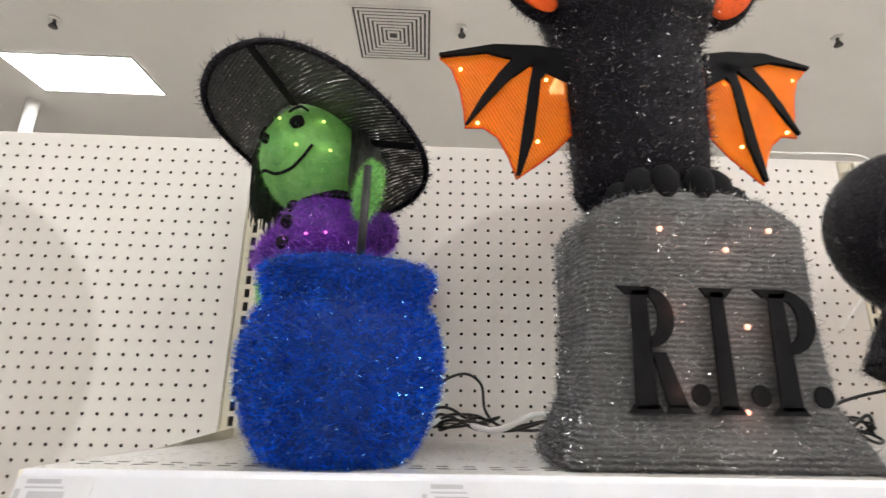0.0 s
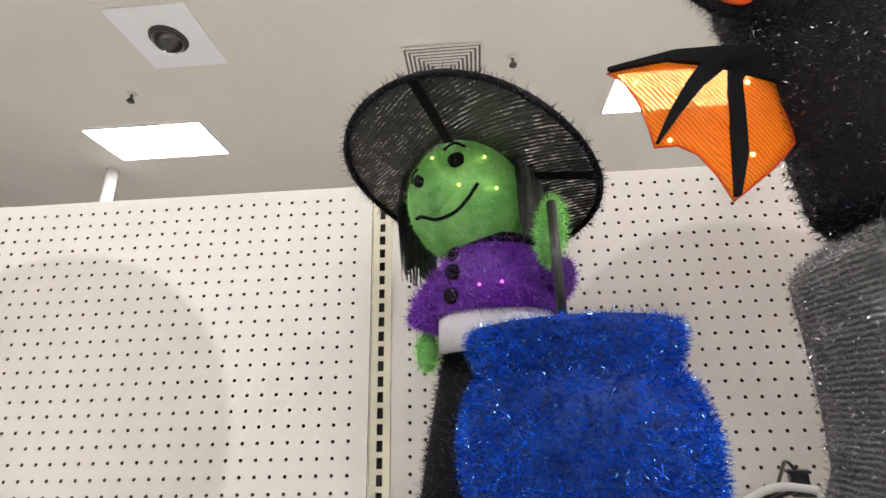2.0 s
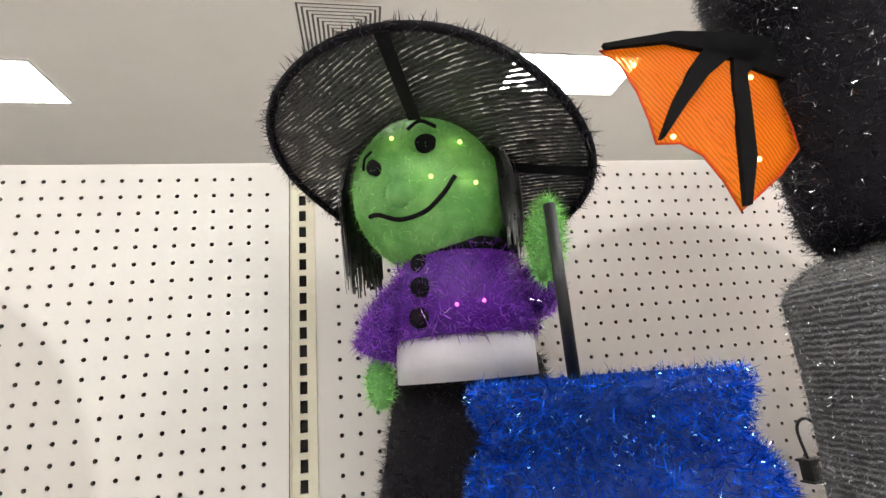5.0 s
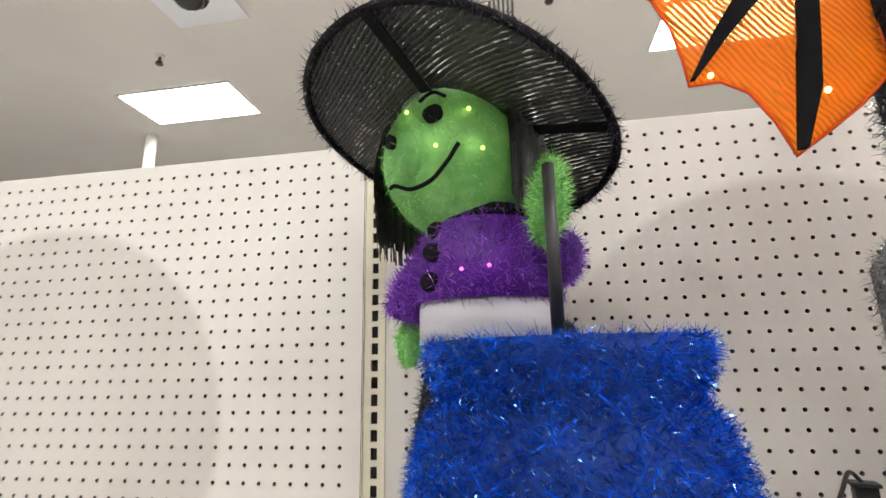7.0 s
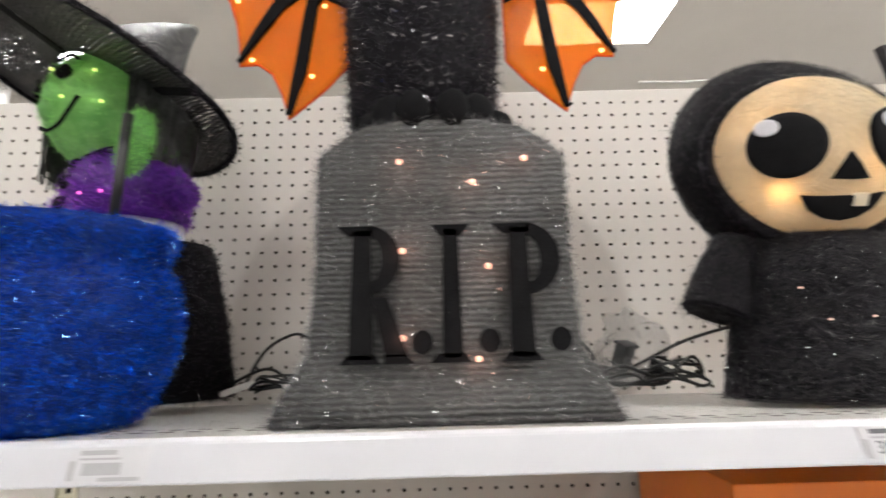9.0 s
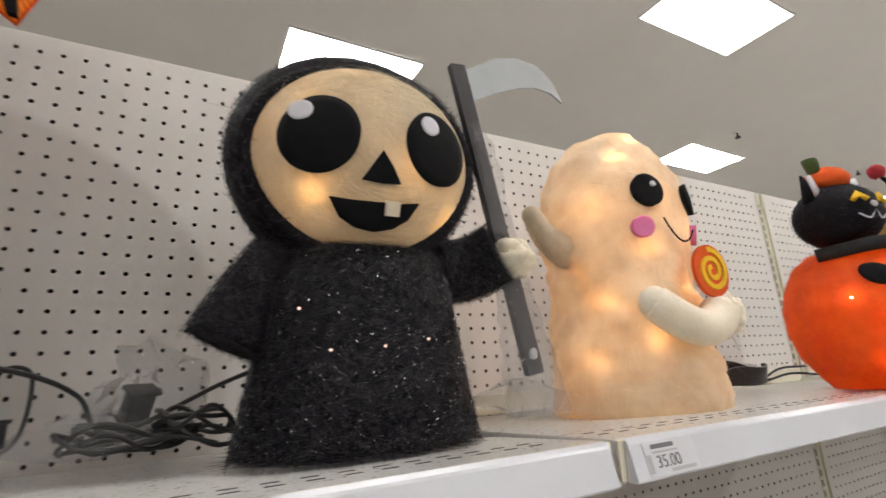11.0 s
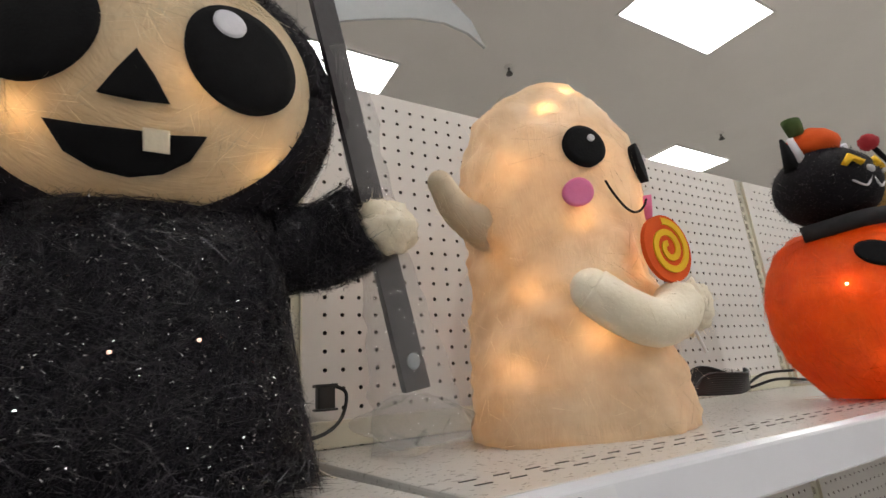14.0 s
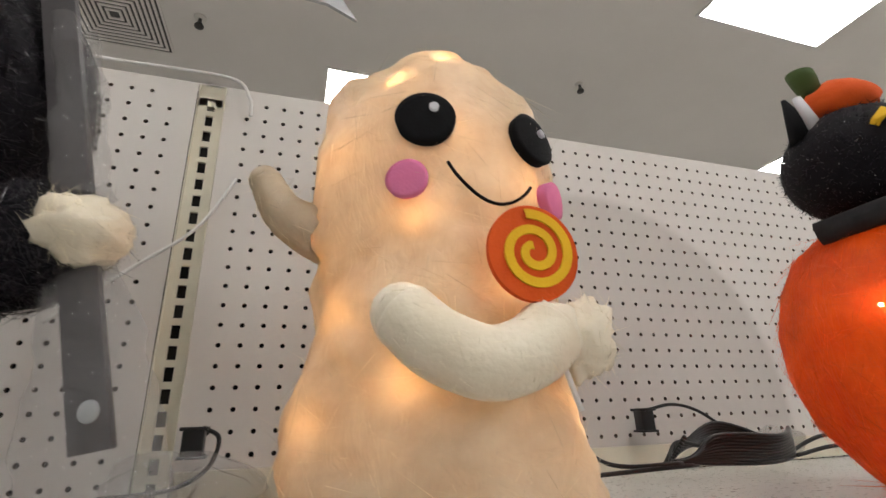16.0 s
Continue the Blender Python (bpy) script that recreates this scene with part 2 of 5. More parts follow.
def fibre_skin(name, c1, c2, back, strand):
    """Glass-fibre shell with crossing strands that lets light through."""
    m = mat(name, c1, c2, 0.45, scale=14, bump=0.0, back=back)
    nt = m.node_tree
    L = nt.links.new
    b = nt.nodes["Principled BSDF"]
    tc = nt.nodes["Texture Coordinate"]
    total = None
    for ang, sc in ((0.3, 42.0), (1.25, 55.0), (2.2, 48.0)):
        mp = nt.nodes.new("ShaderNodeMapping")
        mp.inputs["Rotation"].default_value = (ang * 0.7, ang, ang * 1.3)
        mp.inputs["Scale"].default_value = (1, 9, 1)
        n = add(nt, "ShaderNodeTexNoise", Scale=sc, Detail=2.0, Distortion=0.4)
        L(tc.outputs["Object"], mp.inputs["Vector"])
        L(mp.outputs["Vector"], n.inputs["Vector"])
        if total is None:
            total = n.outputs["Fac"]
        else:
            mx = nt.nodes.new("ShaderNodeMath")
            mx.operation = "MAXIMUM"
            L(total, mx.inputs[0])
            L(n.outputs["Fac"], mx.inputs[1])
            total = mx.outputs[0]
    bn = add(nt, "ShaderNodeBump", Strength=strand, Distance=0.004)
    L(total, bn.inputs["Height"])
    L(bn.outputs["Normal"], b.inputs["Normal"])
    return m


M["ghost"] = fibre_skin("ghost_fibre_shell", (0.87, 0.78, 0.61), (0.66, 0.54, 0.38), 0.4, 0.55)
M["skull"] = fibre_skin("skull_fibre_face", (0.82, 0.71, 0.51), (0.62, 0.52, 0.35), 0.4, 1.0)
M["pumpkin"] = fibre_skin("orange_fibre_shell", (0.90, 0.19, 0.015), (0.66, 0.09, 0.006), 0.45, 1.0)


def wing_cloth():
    """Sheer orange net: slanting thread rows with narrow open gaps."""
    m = mat("orange_sheer_wing", (0.92, 0.30, 0.012), (0.80, 0.18, 0.008), 0.4, scale=30, bump=0)
    nt = m.node_tree
    L = nt.links.new
    b = nt.nodes["Principled BSDF"]
    mp = nt.nodes.new("ShaderNodeMapping")
    mp.inputs["Rotation"].default_value = (0, 0.5, 0)
    L(nt.nodes["Texture Coordinate"].outputs["Object"], mp.inputs["Vector"])
    w = add(nt, "ShaderNodeTexWave", Scale=75.0, Distortion=0.9, Detail=1.0)
    w.bands_direction = "X"
    L(mp.outputs["Vector"], w.inputs["Vector"])
    bn = add(nt, "ShaderNodeBump", Strength=0.5, Distance=0.0015)
    L(w.outputs["Fac"], bn.inputs["Height"])
    L(bn.outputs["Normal"], b.inputs["Normal"])
    tr = add(nt, "ShaderNodeBsdfTranslucent", Color=(1.0, 0.40, 0.03, 1))
    cl = add(nt, "ShaderNodeBsdfTransparent", Color=(1.0, 0.80, 0.52, 1))
    m1, m2 = add(nt, "ShaderNodeMixShader", Fac=0.6), nt.nodes.new("ShaderNodeMixShader")
    gap = add(nt, "ShaderNodeMapRange", **{"From Min": 0.15, "From Max": 0.6, "To Min": 0.34, "To Max": 0.03})
    L(w.outputs["Fac"], gap.inputs["Value"])
    L(gap.outputs["Result"], m2.inputs["Fac"])
    L(b.outputs[0], m1.inputs[1])
    L(tr.outputs[0], m1.inputs[2])
    L(m1.outputs[0], m2.inputs[1])
    L(cl.outputs[0], m2.inputs[2])
    L(m2.outputs[0], nt.nodes["Material Output"].inputs["Surface"])
    return m


def clear_bag():
    m, nt, b = nodes_of("clear_plastic_film")
    L = nt.links.new
    b.inputs["Base Color"].default_value = (0.6, 0.6, 0.61, 1)
    b.inputs["Roughness"].default_value = 0.08
    b.inputs["Specular IOR Level"].default_value = 0.9
    cl = add(nt, "ShaderNodeBsdfTransparent", Color=(0.96, 0.96, 0.96, 1))
    mx = add(nt, "ShaderNodeMixShader", Fac=0.86)
    tc = nt.nodes.new("ShaderNodeTexCoord")
    n = add(nt, "ShaderNodeTexNoise", Scale=45.0, Detail=3.0, Distortion=1.5)
    L(tc.outputs["Object"], n.inputs["Vector"])
    bn = add(nt, "ShaderNodeBump", Strength=0.9, Distance=0.012)
    L(n.outputs["Fac"], bn.inputs["Height"])
    L(bn.outputs["Normal"], b.inputs["Normal"])
    L(b.outputs[0], mx.inputs[1])
    L(cl.outputs[0], mx.inputs[2])
    L(mx.outputs[0], nt.nodes["Material Output"].inputs["Surface"])
    return m


M["wing"] = wing_cloth()
M["bag"] = clear_bag()


# ---- building helpers ----
def raw(name, verts, faces, material, parent=None, label="", smooth=True, mats=None, index=None):
    me = bpy.data.meshes.new(name)
    off = parent["at"] if parent is not None else (0, 0, 0)
    me.from_pydata([(x - off[0], y - off[1], z - off[2]) for x, y, z in verts], [], [tuple(int(i) for i in f) for f in faces])
    for mm in (mats or [material]):
        me.materials.append(mm)
    if index is not None:
        me.polygons.foreach_set("material_index", np.asarray(index, dtype=np.int32))
    me.polygons.foreach_set("use_smooth", np.full(len(me.polygons), smooth, dtype=bool))
    me.update()
    ob = new(name, me)
    if parent is not None:
        ob.parent = parent
        ob["at"] = off
    else:
        ob["at"] = (0, 0, 0)
    if label:
        tagged(ob, label)
    return ob


def weld(ob, dist=1e-5):
    bm = bmesh.new()
    bm.from_mesh(ob.data)
    bmesh.ops.remove_doubles(bm, verts=bm.verts, dist=dist)
    bm.to_mesh(ob.data)
    bm.free()
    return ob


def part(name, bm, material, parent, label="", smooth=True, mats=None):
    me = bpy.data.meshes.new(name)
    off = parent["at"] if parent is not None else (0, 0, 0)
    bmesh.ops.translate(bm, verts=bm.verts, vec=(-off[0], -off[1], -off[2]))
    bm.to_mesh(me)
    bm.free()
    for mm in (mats or [material]):
        me.materials.append(mm)
    me.polygons.foreach_set("use_smooth", np.full(len(me.polygons), smooth, dtype=bool))
    ob = new(name, me)
    ob["at"] = off
    if parent is not None:
        ob.parent = parent
    if label:
        tagged(ob, label)
    return ob


def thing(name, at, label, category, group="", kind=""):
    ob = new(name)
    ob.location = at
    ob.empty_display_size = 0.05
    ob["at"] = at
    return tagged(ob, label, category, group, kind)


def box(x0, y0, z0, x1, y1, z1, bevel=0.0, bm=None):
    bm = bm or bmesh.new()
    r = bmesh.ops.create_cube(bm, size=1.0)
    for v in r["verts"]:
        v.co = ((x0 + x1) / 2 + v.co.x * (x1 - x0), (y0 + y1) / 2 + v.co.y * (y1 - y0), (z0 + z1) / 2 + v.co.z * (z1 - z0))
    if bevel:
        es = list({e for v in r["verts"] for e in v.link_edges})
        bmesh.ops.bevel(bm, geom=es, offset=bevel, segments=2, affect="EDGES", profile=0.6)
    return bm


def loft(sections, seg=40, power=2.0, cap=True):
    """Rings (cx, cy, z, rx, ry) joined into one closed skin."""
    vs, fs = [], []
    for cx, cy, z, rx, ry in sections:
        for i in range(seg):
            a = 2 * math.pi * i / seg
            c, s = math.cos(a), math.sin(a)
            vs.append((cx + rx * math.copysign(abs(c) ** (2 / power), c), cy + ry * math.copysign(abs(s) ** (2 / power), s), z))
    n = len(sections)
    for k in range(n - 1):
        for i in range(seg):
            j = (i + 1) % seg
            fs.append((k * seg + i, k * seg + j, (k + 1) * seg + j, (k + 1) * seg + i))
    if cap:
        vs.append(sections[0][:3])
        vs.append(sections[-1][:3])
        for i in range(seg):
            j = (i + 1) % seg
            fs.append((j, i, n * seg))
            fs.append(((n - 1) * seg + i, (n - 1) * seg + j, n * seg + 1))
    return vs, fs


def ball(c, r, seg=28, rings=18, m=None, lump=0.0, lscale=20.0):
    """An ellipsoid with radii r at c, turned by m, with lumps."""
    vs, fs = [], []
    for k in range(rings + 1):
        p = math.pi * k / rings
        for i in range(seg):
            a = 2 * math.pi * i / seg
            v = Vector((math.sin(p) * math.cos(a), math.sin(p) * math.sin(a), math.cos(p)))
            f = 1 + (lump * noise.noise(v * lscale * 0.1 + Vector(c) * 7) if lump else 0)
            v = Vector((v.x * r[0] * f, v.y * r[1] * f, v.z * r[2] * f))
            if m:
                v = m @ v
            vs.append(tuple(v + Vector(c)))
    for k in range(rings):
        for i in range(seg):
            j = (i + 1) % seg
            fs.append((k * seg + i, (k + 1) * seg + i, (k + 1) * seg + j, k * seg + j))
    return vs, fs


def tube(path, r, seg=10, r1=None):
    """A round rod along points, thickness r to r1."""
    vs, fs = [], []
    pts = [Vector(p) for p in path]
    n = len(pts)
    for k, p in enumerate(pts):
        d = (pts[min(k + 1, n - 1)] - pts[max(k - 1, 0)]).normalized()
        u = d.cross(Vector((0.31, 0.22, 0.92))).normalized()
        w = d.cross(u)
        rr = r + ((r1 - r) * k / (n - 1) if r1 is not None else 0)
        for i in range(seg):
            a = 2 * math.pi * i / seg
            vs.append(tuple(p + rr * (math.cos(a) * u + math.sin(a) * w)))
    for k in range(n - 1):
        for i in range(seg):
            j = (i + 1) % seg
            fs.append((k * seg + i, k * seg + j, (k + 1) * seg + j, (k + 1) * seg + i))
    vs += [tuple(pts[0]), tuple(pts[-1])]
    for i in range(seg):
        j = (i + 1) % seg
        fs.append((j, i, n * seg))
        fs.append(((n - 1) * seg + i, (n - 1) * seg + j, n * seg + 1))
    return vs, fs


def curve_pts(points, steps=12):
    """A smooth run through points."""
    p = [Vector(q) for q in points]
    p = [p[0] * 2 - p[1]] + p + [p[-1] * 2 - p[-2]]
    out = []
    for i in range(1, len(p) - 2):
        for s in range(steps):
            t = s / steps
            a, b, c, d = p[i - 1], p[i], p[i + 1], p[i + 2]
            out.append(0.5 * ((2 * b) + (c - a) * t + (2 * a - 5 * b + 4 * c - d) * t * t + (3 * b - a - 3 * c + d) * t ** 3))
    return out + [p[-2]]


def merge(*pieces):
    vs, fs = [], []
    for v, f in pieces:
        n = len(vs)
        vs += list(v)
        fs += [tuple(i + n for i in q) for q in f]
    return vs, fs


class Strand(tuple):
    """A skin made of loose blades."""


def strands(skin, count, length, width, lie=0.5, keep=None, droop=0.0, lift=0.0, flat=False):
    """Flat tinsel blades that stand on a skin: three-cornered, one island each. lie: how far they lie along it."""
    v = np.array(skin[0], dtype=float)
    tris = []
    for f in skin[1]:
        for k in range(1, len(f) - 1):
            tris.append((f[0], f[k], f[k + 1]))
    t = np.array(tris)
    a, b, c = v[t[:, 0]], v[t[:, 1]], v[t[:, 2]]
    nrm = np.cross(b - a, c - a)
    area = np.linalg.norm(nrm, axis=1)
    ok = area > 1e-12
    a, b, c, nrm, area = a[ok], b[ok], c[ok], nrm[ok], area[ok]
    pick = rng.choice(len(area), count, p=area / area.sum())
    u, w = rng.random(count), rng.random(count)
    flip = u + w > 1
    u[flip], w[flip] = 1 - u[flip], 1 - w[flip]
    p = a[pick] + (b - a)[pick] * u[:, None] + (c - a)[pick] * w[:, None]
    n = nrm[pick] / area[pick][:, None]
    centre = v.mean(axis=0)
    if np.mean(np.sum((p - centre) * n, axis=1)) < 0:
        n = -n
    rnd = rng.normal(size=(count, 3))
    d = n * (1 - lie) + rnd * lie * 0.75
    d[:, 2] -= droop
    if flat:
        d -= n * (np.sum(d * n, axis=1)[:, None] - 0.012)
    d /= np.linalg.norm(d, axis=1)[:, None]
    side = np.cross(d, rng.normal(size=(count, 3)))
    side /= np.linalg.norm(side, axis=1)[:, None]
    ln = length * (0.45 + 0.9 * rng.random(count))[:, None]
    wd = width * (0.6 + 0.8 * rng.random(count))[:, None]
    p = p + n * lift
    if keep is not None:
        sel = keep(p)
        p, d, side, ln, wd = p[sel], d[sel], side[sel], ln[sel], wd[sel]
    q = np.stack([p - side * wd / 2, p + side * wd / 2, p + d * ln], axis=1).reshape(-1, 3)
    return Strand(([tuple(x) for x in q], [(3 * i, 3 * i + 1, 3 * i + 2) for i in range(len(q) // 3)]))


def compound(name, pieces, parent, label="", split="tinsel"):
    """One mesh out of several skins with a material each; loose blades go into one part of their own."""
    def join(nm, todo, under, lab):
        vs, fs, idx, mats = [], [], [], []
        for (v, f), material in todo:
            if material not in mats:
                mats.append(material)
            n = len(vs)
            vs += list(v)
            fs += [tuple(i + n for i in q) for q in f]
            idx += [mats.index(material)] * len(f)
        return raw(nm, vs, fs, None, under, lab, mats=mats, index=idx)
    loose = [p for p in pieces if isinstance(p[0], Strand)]
    if not split or not loose:
        return join(name, pieces, parent, label)
    ob = join(name, [p for p in pieces if not isinstance(p[0], Strand)], parent, label)
    tagged(join(split, loose, ob, ""), kind="stuff")
    return ob


def plate(outline, origin, ux, uz, thick):
    """A flat cut-out of an outline (u, w) lying in the plane ux, uz at origin, with thickness towards its front."""
    o, ux, uz = Vector(origin), Vector(ux).normalized(), Vector(uz).normalized()
    n = ux.cross(uz).normalized()
    k = len(outline)
    fr = [o + ux * u + uz * w + n * thick for u, w in outline]
    bk = [o + ux * u + uz * w for u, w in outline]
    vs = [tuple(p) for p in fr + bk]
    fs = [tuple(range(k)), tuple(range(2 * k - 1, k - 1, -1))]
    fs += [(i, k + i, k + (i + 1) % k, (i + 1) % k) for i in range(k)]
    return vs, fs


def ellipse(cu, cw, ru, rw, n=28):
    return [(cu + ru * math.cos(2 * math.pi * i / n), cw + rw * math.sin(2 * math.pi * i / n)) for i in range(n)]


def on_skin(outline, c, r, lift, m=None, centre=(0, 0)):
    """A patch of an outline (u sideways, w up) pressed on the front (-y) of an ellipsoid c, r: a fan with thickness."""
    def put(u, w, k):
        s = 1 - (u / r[0]) ** 2 - (w / r[2]) ** 2
        y = -r[1] * math.sqrt(max(s, 0.02))
        nv = Vector((u / r[0] ** 2, y / r[1] ** 2, w / r[2] ** 2)).normalized()
        p = Vector((u, y, w)) + nv * k
        return tuple((m @ p if m else p) + Vector(c))
    k = len(outline)
    cu, cw = centre if centre != (0, 0) else (sum(p[0] for p in outline) / k, sum(p[1] for p in outline) / k)
    vs, fs = [], []
    rings = 5
    for q in range(1, rings + 1):
        for u, w in outline:
            vs.append(put(cu + (u - cu) * q / rings, cw + (w - cw) * q / rings, lift))
    for u, w in outline:
        vs.append(put(u, w, -0.004))
    vs.append(put(cu, cw, lift))
    for i in range(k):
        j = (i + 1) % k
        fs.append((rings * k + k, i, j))
        for q in range(rings):
            fs.append((q * k + i, (q + 1) * k + i, (q + 1) * k + j, q * k + j))
    return vs, fs


def bulb(parent, p, r=0.003, kind="bulb"):
    return raw("bulb", *ball(p, (r, r, r), 10, 8), M[kind], parent, "small warm glowing bulb")


def lamp(name, p, watts, colour=(1.0, 0.55, 0.22), size=0.012):
    d = bpy.data.lights.new(name, "POINT")
    d.energy, d.color, d.shadow_soft_size = watts, colour, size
    ob = new(name, d)
    ob.location = p
    return ob


# ---- the store shell ----
X0, X1, Y0, Y1 = -14.0, 22.0, -12.0, 16.0
tagged(part("floor", box(X0, Y0, -0.1, X1, Y1, 0.0), M["floor"], None, "pale polished vinyl store floor", smooth=False), category="floor", kind="structure")
tagged(part("ceiling", box(X0, Y0, CEIL_Z, X1, Y1, CEIL_Z + 0.12), M["ceil"], None, "flat matt grey-white painted ceiling", smooth=False), category="ceiling", kind="structure")
for nm, b in (("wall_west", (X0 - 0.2, Y0, 0, X0, Y1, CEIL_Z)), ("wall_east", (X1, Y0, 0, X1 + 0.2, Y1, CEIL_Z)),
              ("wall_south", (X0, Y0 - 0.2, 0, X1, Y0, CEIL_Z)), ("wall_north", (X0, Y1, 0, X1, Y1 + 0.2, CEIL_Z))):
    tagged(part(nm, box(*b), M["wall"], None, "plain off-white painted store wall", smooth=False), category="wall", kind="structure")

# ---- ceiling lights, grille, camera dome, sprinklers ----
first_troffer = None
spots = [(-3.0, 3.2), (2.07, 2.92), (7.25, 2.99), (-0.5, 1.05), (4.64, 1.065), (9.84, 1.03), (12.4, 2.99), (-5.6, 1.05), (15.0, 1.03)]
for r in range(4):
    for i in range(4):
        spots.append((-3.0 + 5.13 * i + (2.56 if r % 2 else 0), -1.4 - 2.2 * r))
for x, y in spots:
    if first_troffer is None:
        first_troffer = thing("ceiling_light", (x, y, CEIL_Z), "bright recessed fluorescent troffer in the ceiling", "light", "ceiling lights")
        a, b = 0.61, 0.305
        bm = bmesh.new()
        for q in ((-a, -b, a, -b + 0.018), (-a, b - 0.018, a, b), (-a, -b + 0.018, -a + 0.018, b - 0.018), (a - 0.018, -b + 0.018, a, b - 0.018)):
            box(x + q[0], y + q[1], CEIL_Z - 0.016, x + q[2], y + q[3], CEIL_Z - 0.002, bm=bm)
        part("frame", bm, M["white_metal"], first_troffer, "thin white metal frame", smooth=False)
        part("diffuser", box(x - a + 0.02, y - b + 0.02, CEIL_Z - 0.010, x + a - 0.02, y + b - 0.02, CEIL_Z - 0.003), M["panel"], first_troffer, "glowing prismatic diffuser", smooth=False)
    else:
        copy_thing(first_troffer, pose(x, y, CEIL_Z))

vent = thing("ceiling_vent", (0.0, 2.46, CEIL_Z), "square louvred air grille with nested slats", "vent")
# the duct is no hollow: its shade is this plate's dark colour
part("backing", box(-0.31, 2.15, CEIL_Z - 0.012, 0.31, 2.77, CEIL_Z - 0.004), M["grille"], vent, "dark plate for the shade inside the duct", smooth=False)
for k in range(9):
    h = 0.32 - 0.034 * k
    t = 0.017
    bm = bmesh.new()
    zt = CEIL_Z - 0.02
    for q in ((-h, -h, h, -h + t), (-h, h - t, h, h), (-h, -h + t, -h + t, h - t), (h - t, -h + t, h, h - t)):
        box(q[0], 2.46 + q[1], zt, q[2], 2.46 + q[3], zt + 0.007, bm=bm)
    part("slat", bm, M["ceil"], vent, smooth=False)

dome = thing("security_camera", (-2.02, 1.86, CEIL_Z), "smoked black camera dome on a white ceiling plate", "camera")
part("plate", box(-2.32, 1.56, CEIL_Z - 0.014, -1.72, 2.16, CEIL_Z - 0.002, 0.004), M["plate"], dome, "white square ceiling plate", smooth=False)
raw("dome", *ball((-2.02, 1.86, CEIL_Z - 0.015), (0.115, 0.115, 0.10)), M["smoke"], dome, "smoked black plastic dome")
raw("collar", *loft([(-2.02, 1.86, CEIL_Z - 0.03, 0.13, 0.13), (-2.02, 1.86, CEIL_Z - 0.013, 0.135, 0.135)]), M["dark_metal"], dome)

sp = thing("sprinkler", (0.56, 2.35, CEIL_Z), "small dark fire sprinkler head under the ceiling", "sprinkler", "sprinklers")
raw("pipe", *tube([(0.56, 2.35, CEIL_Z), (0.56, 2.35, CEIL_Z - 0.05)], 0.012), M["dark_metal"], sp)
raw("escutcheon", *loft([(0.56, 2.35, CEIL_Z - 0.014, 0.035, 0.035), (0.56, 2.35, CEIL_Z - 0.001, 0.042, 0.042)]), M["ceil"], sp)
raw("head", *loft([(0.56, 2.35, CEIL_Z - 0.085, 0.03, 0.03), (0.56, 2.35, CEIL_Z - 0.078, 0.032, 0.032), (0.56, 2.35, CEIL_Z - 0.045, 0.014, 0.014)]), M["dark_metal"], sp)
for x, y in ((-2.74, 2.45), (3.62, 2.27), (6.95, 2.27), (10.2, 2.27), (13.4, 2.27)):
    copy_thing(sp, pose(x, y, CEIL_Z, 0, 0, 30))

column = tagged(raw("column", *tube([(-3.9, 3.72, 0), (-3.9, 3.72, CEIL_Z)], 0.06, 20), M["white_metal"], None, "slim round white column up to the ceiling"), category="column", kind="structure")


# ---- gondola: perforated panels, slotted uprights, shelves ----
def peg_panel(bay, x_left, z_top, z_bottom):
    """A perforated board between two uprights: every hole is a real eight-sided hole with depth."""
    cols = [k for k in range(2, 47)]
    rows = int(round((z_top - 0.023 - z_bottom) / INCH))
    R, D = 0.0031, 0.005
    vs, fs, idx = [], [], []
    h = INCH / 2
    ring = [(h, 0), (h, h), (0, h), (-h, h), (-h, 0), (-h, -h), (0, -h), (h, -h)]
    for j in range(rows):
        zc = z_top - 0.023 - j * INCH
        for k in cols:
            xc = x_left + k * INCH
            n = len(vs)
            missing = j == 0 and k in (2, 46)
            if missing:
                vs += [(xc + u, 0, zc + w) for u, w in ((-h, -h), (h, -h), (h, h), (-h, h))]
                fs.append((n, n + 1, n + 2, n + 3))
                idx.append(0)
                continue
            vs += [(xc + u, 0, zc + w) for u, w in ring]
            vs += [(xc + R * math.cos(i * math.pi / 4), 0, zc + R * math.sin(i * math.pi / 4)) for i in range(8)]
            vs += [(xc + R * math.cos(i * math.pi / 4), D, zc + R * math.sin(i * math.pi / 4)) for i in range(8)]
            for i in range(8):
                q = (i + 1) % 8
                fs.append((n + i, n + 8 + i, n + 8 + q, n + q))
                fs.append((n + 8 + i, n + 16 + i, n + 16 + q, n + 8 + q))
                idx += [0, 1]
    xa, xb = x_left + 0.019, x_left + BAY - 0.019
    za, zb = z_top - 0.023 - (rows - 0.5) * INCH, z_top - 0.023 + INCH / 2
    for q in (((xa, za), (x_left + 1.5 * INCH, zb)), ((x_left + 46.5 * INCH, za), (xb, zb)), ((xa, zb), (xb, z_top))):
        n = len(vs)
        (u0, w0), (u1, w1) = q
        vs += [(u0, 0, w0), (u1, 0, w0), (u1, 0, w1), (u0, 0, w1)]
        fs.append((n, n + 1, n + 2, n + 3))
    n = len(vs)
    vs += [(xa, 0, z_top), (xb, 0, z_top), (xb, 0.03, z_top), (xa, 0.03, z_top)]
    fs.append((n, n + 1, n + 2, n + 3))
    idx += [0] * (len(fs) - len(idx))
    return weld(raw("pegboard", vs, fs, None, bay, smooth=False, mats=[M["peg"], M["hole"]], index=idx))


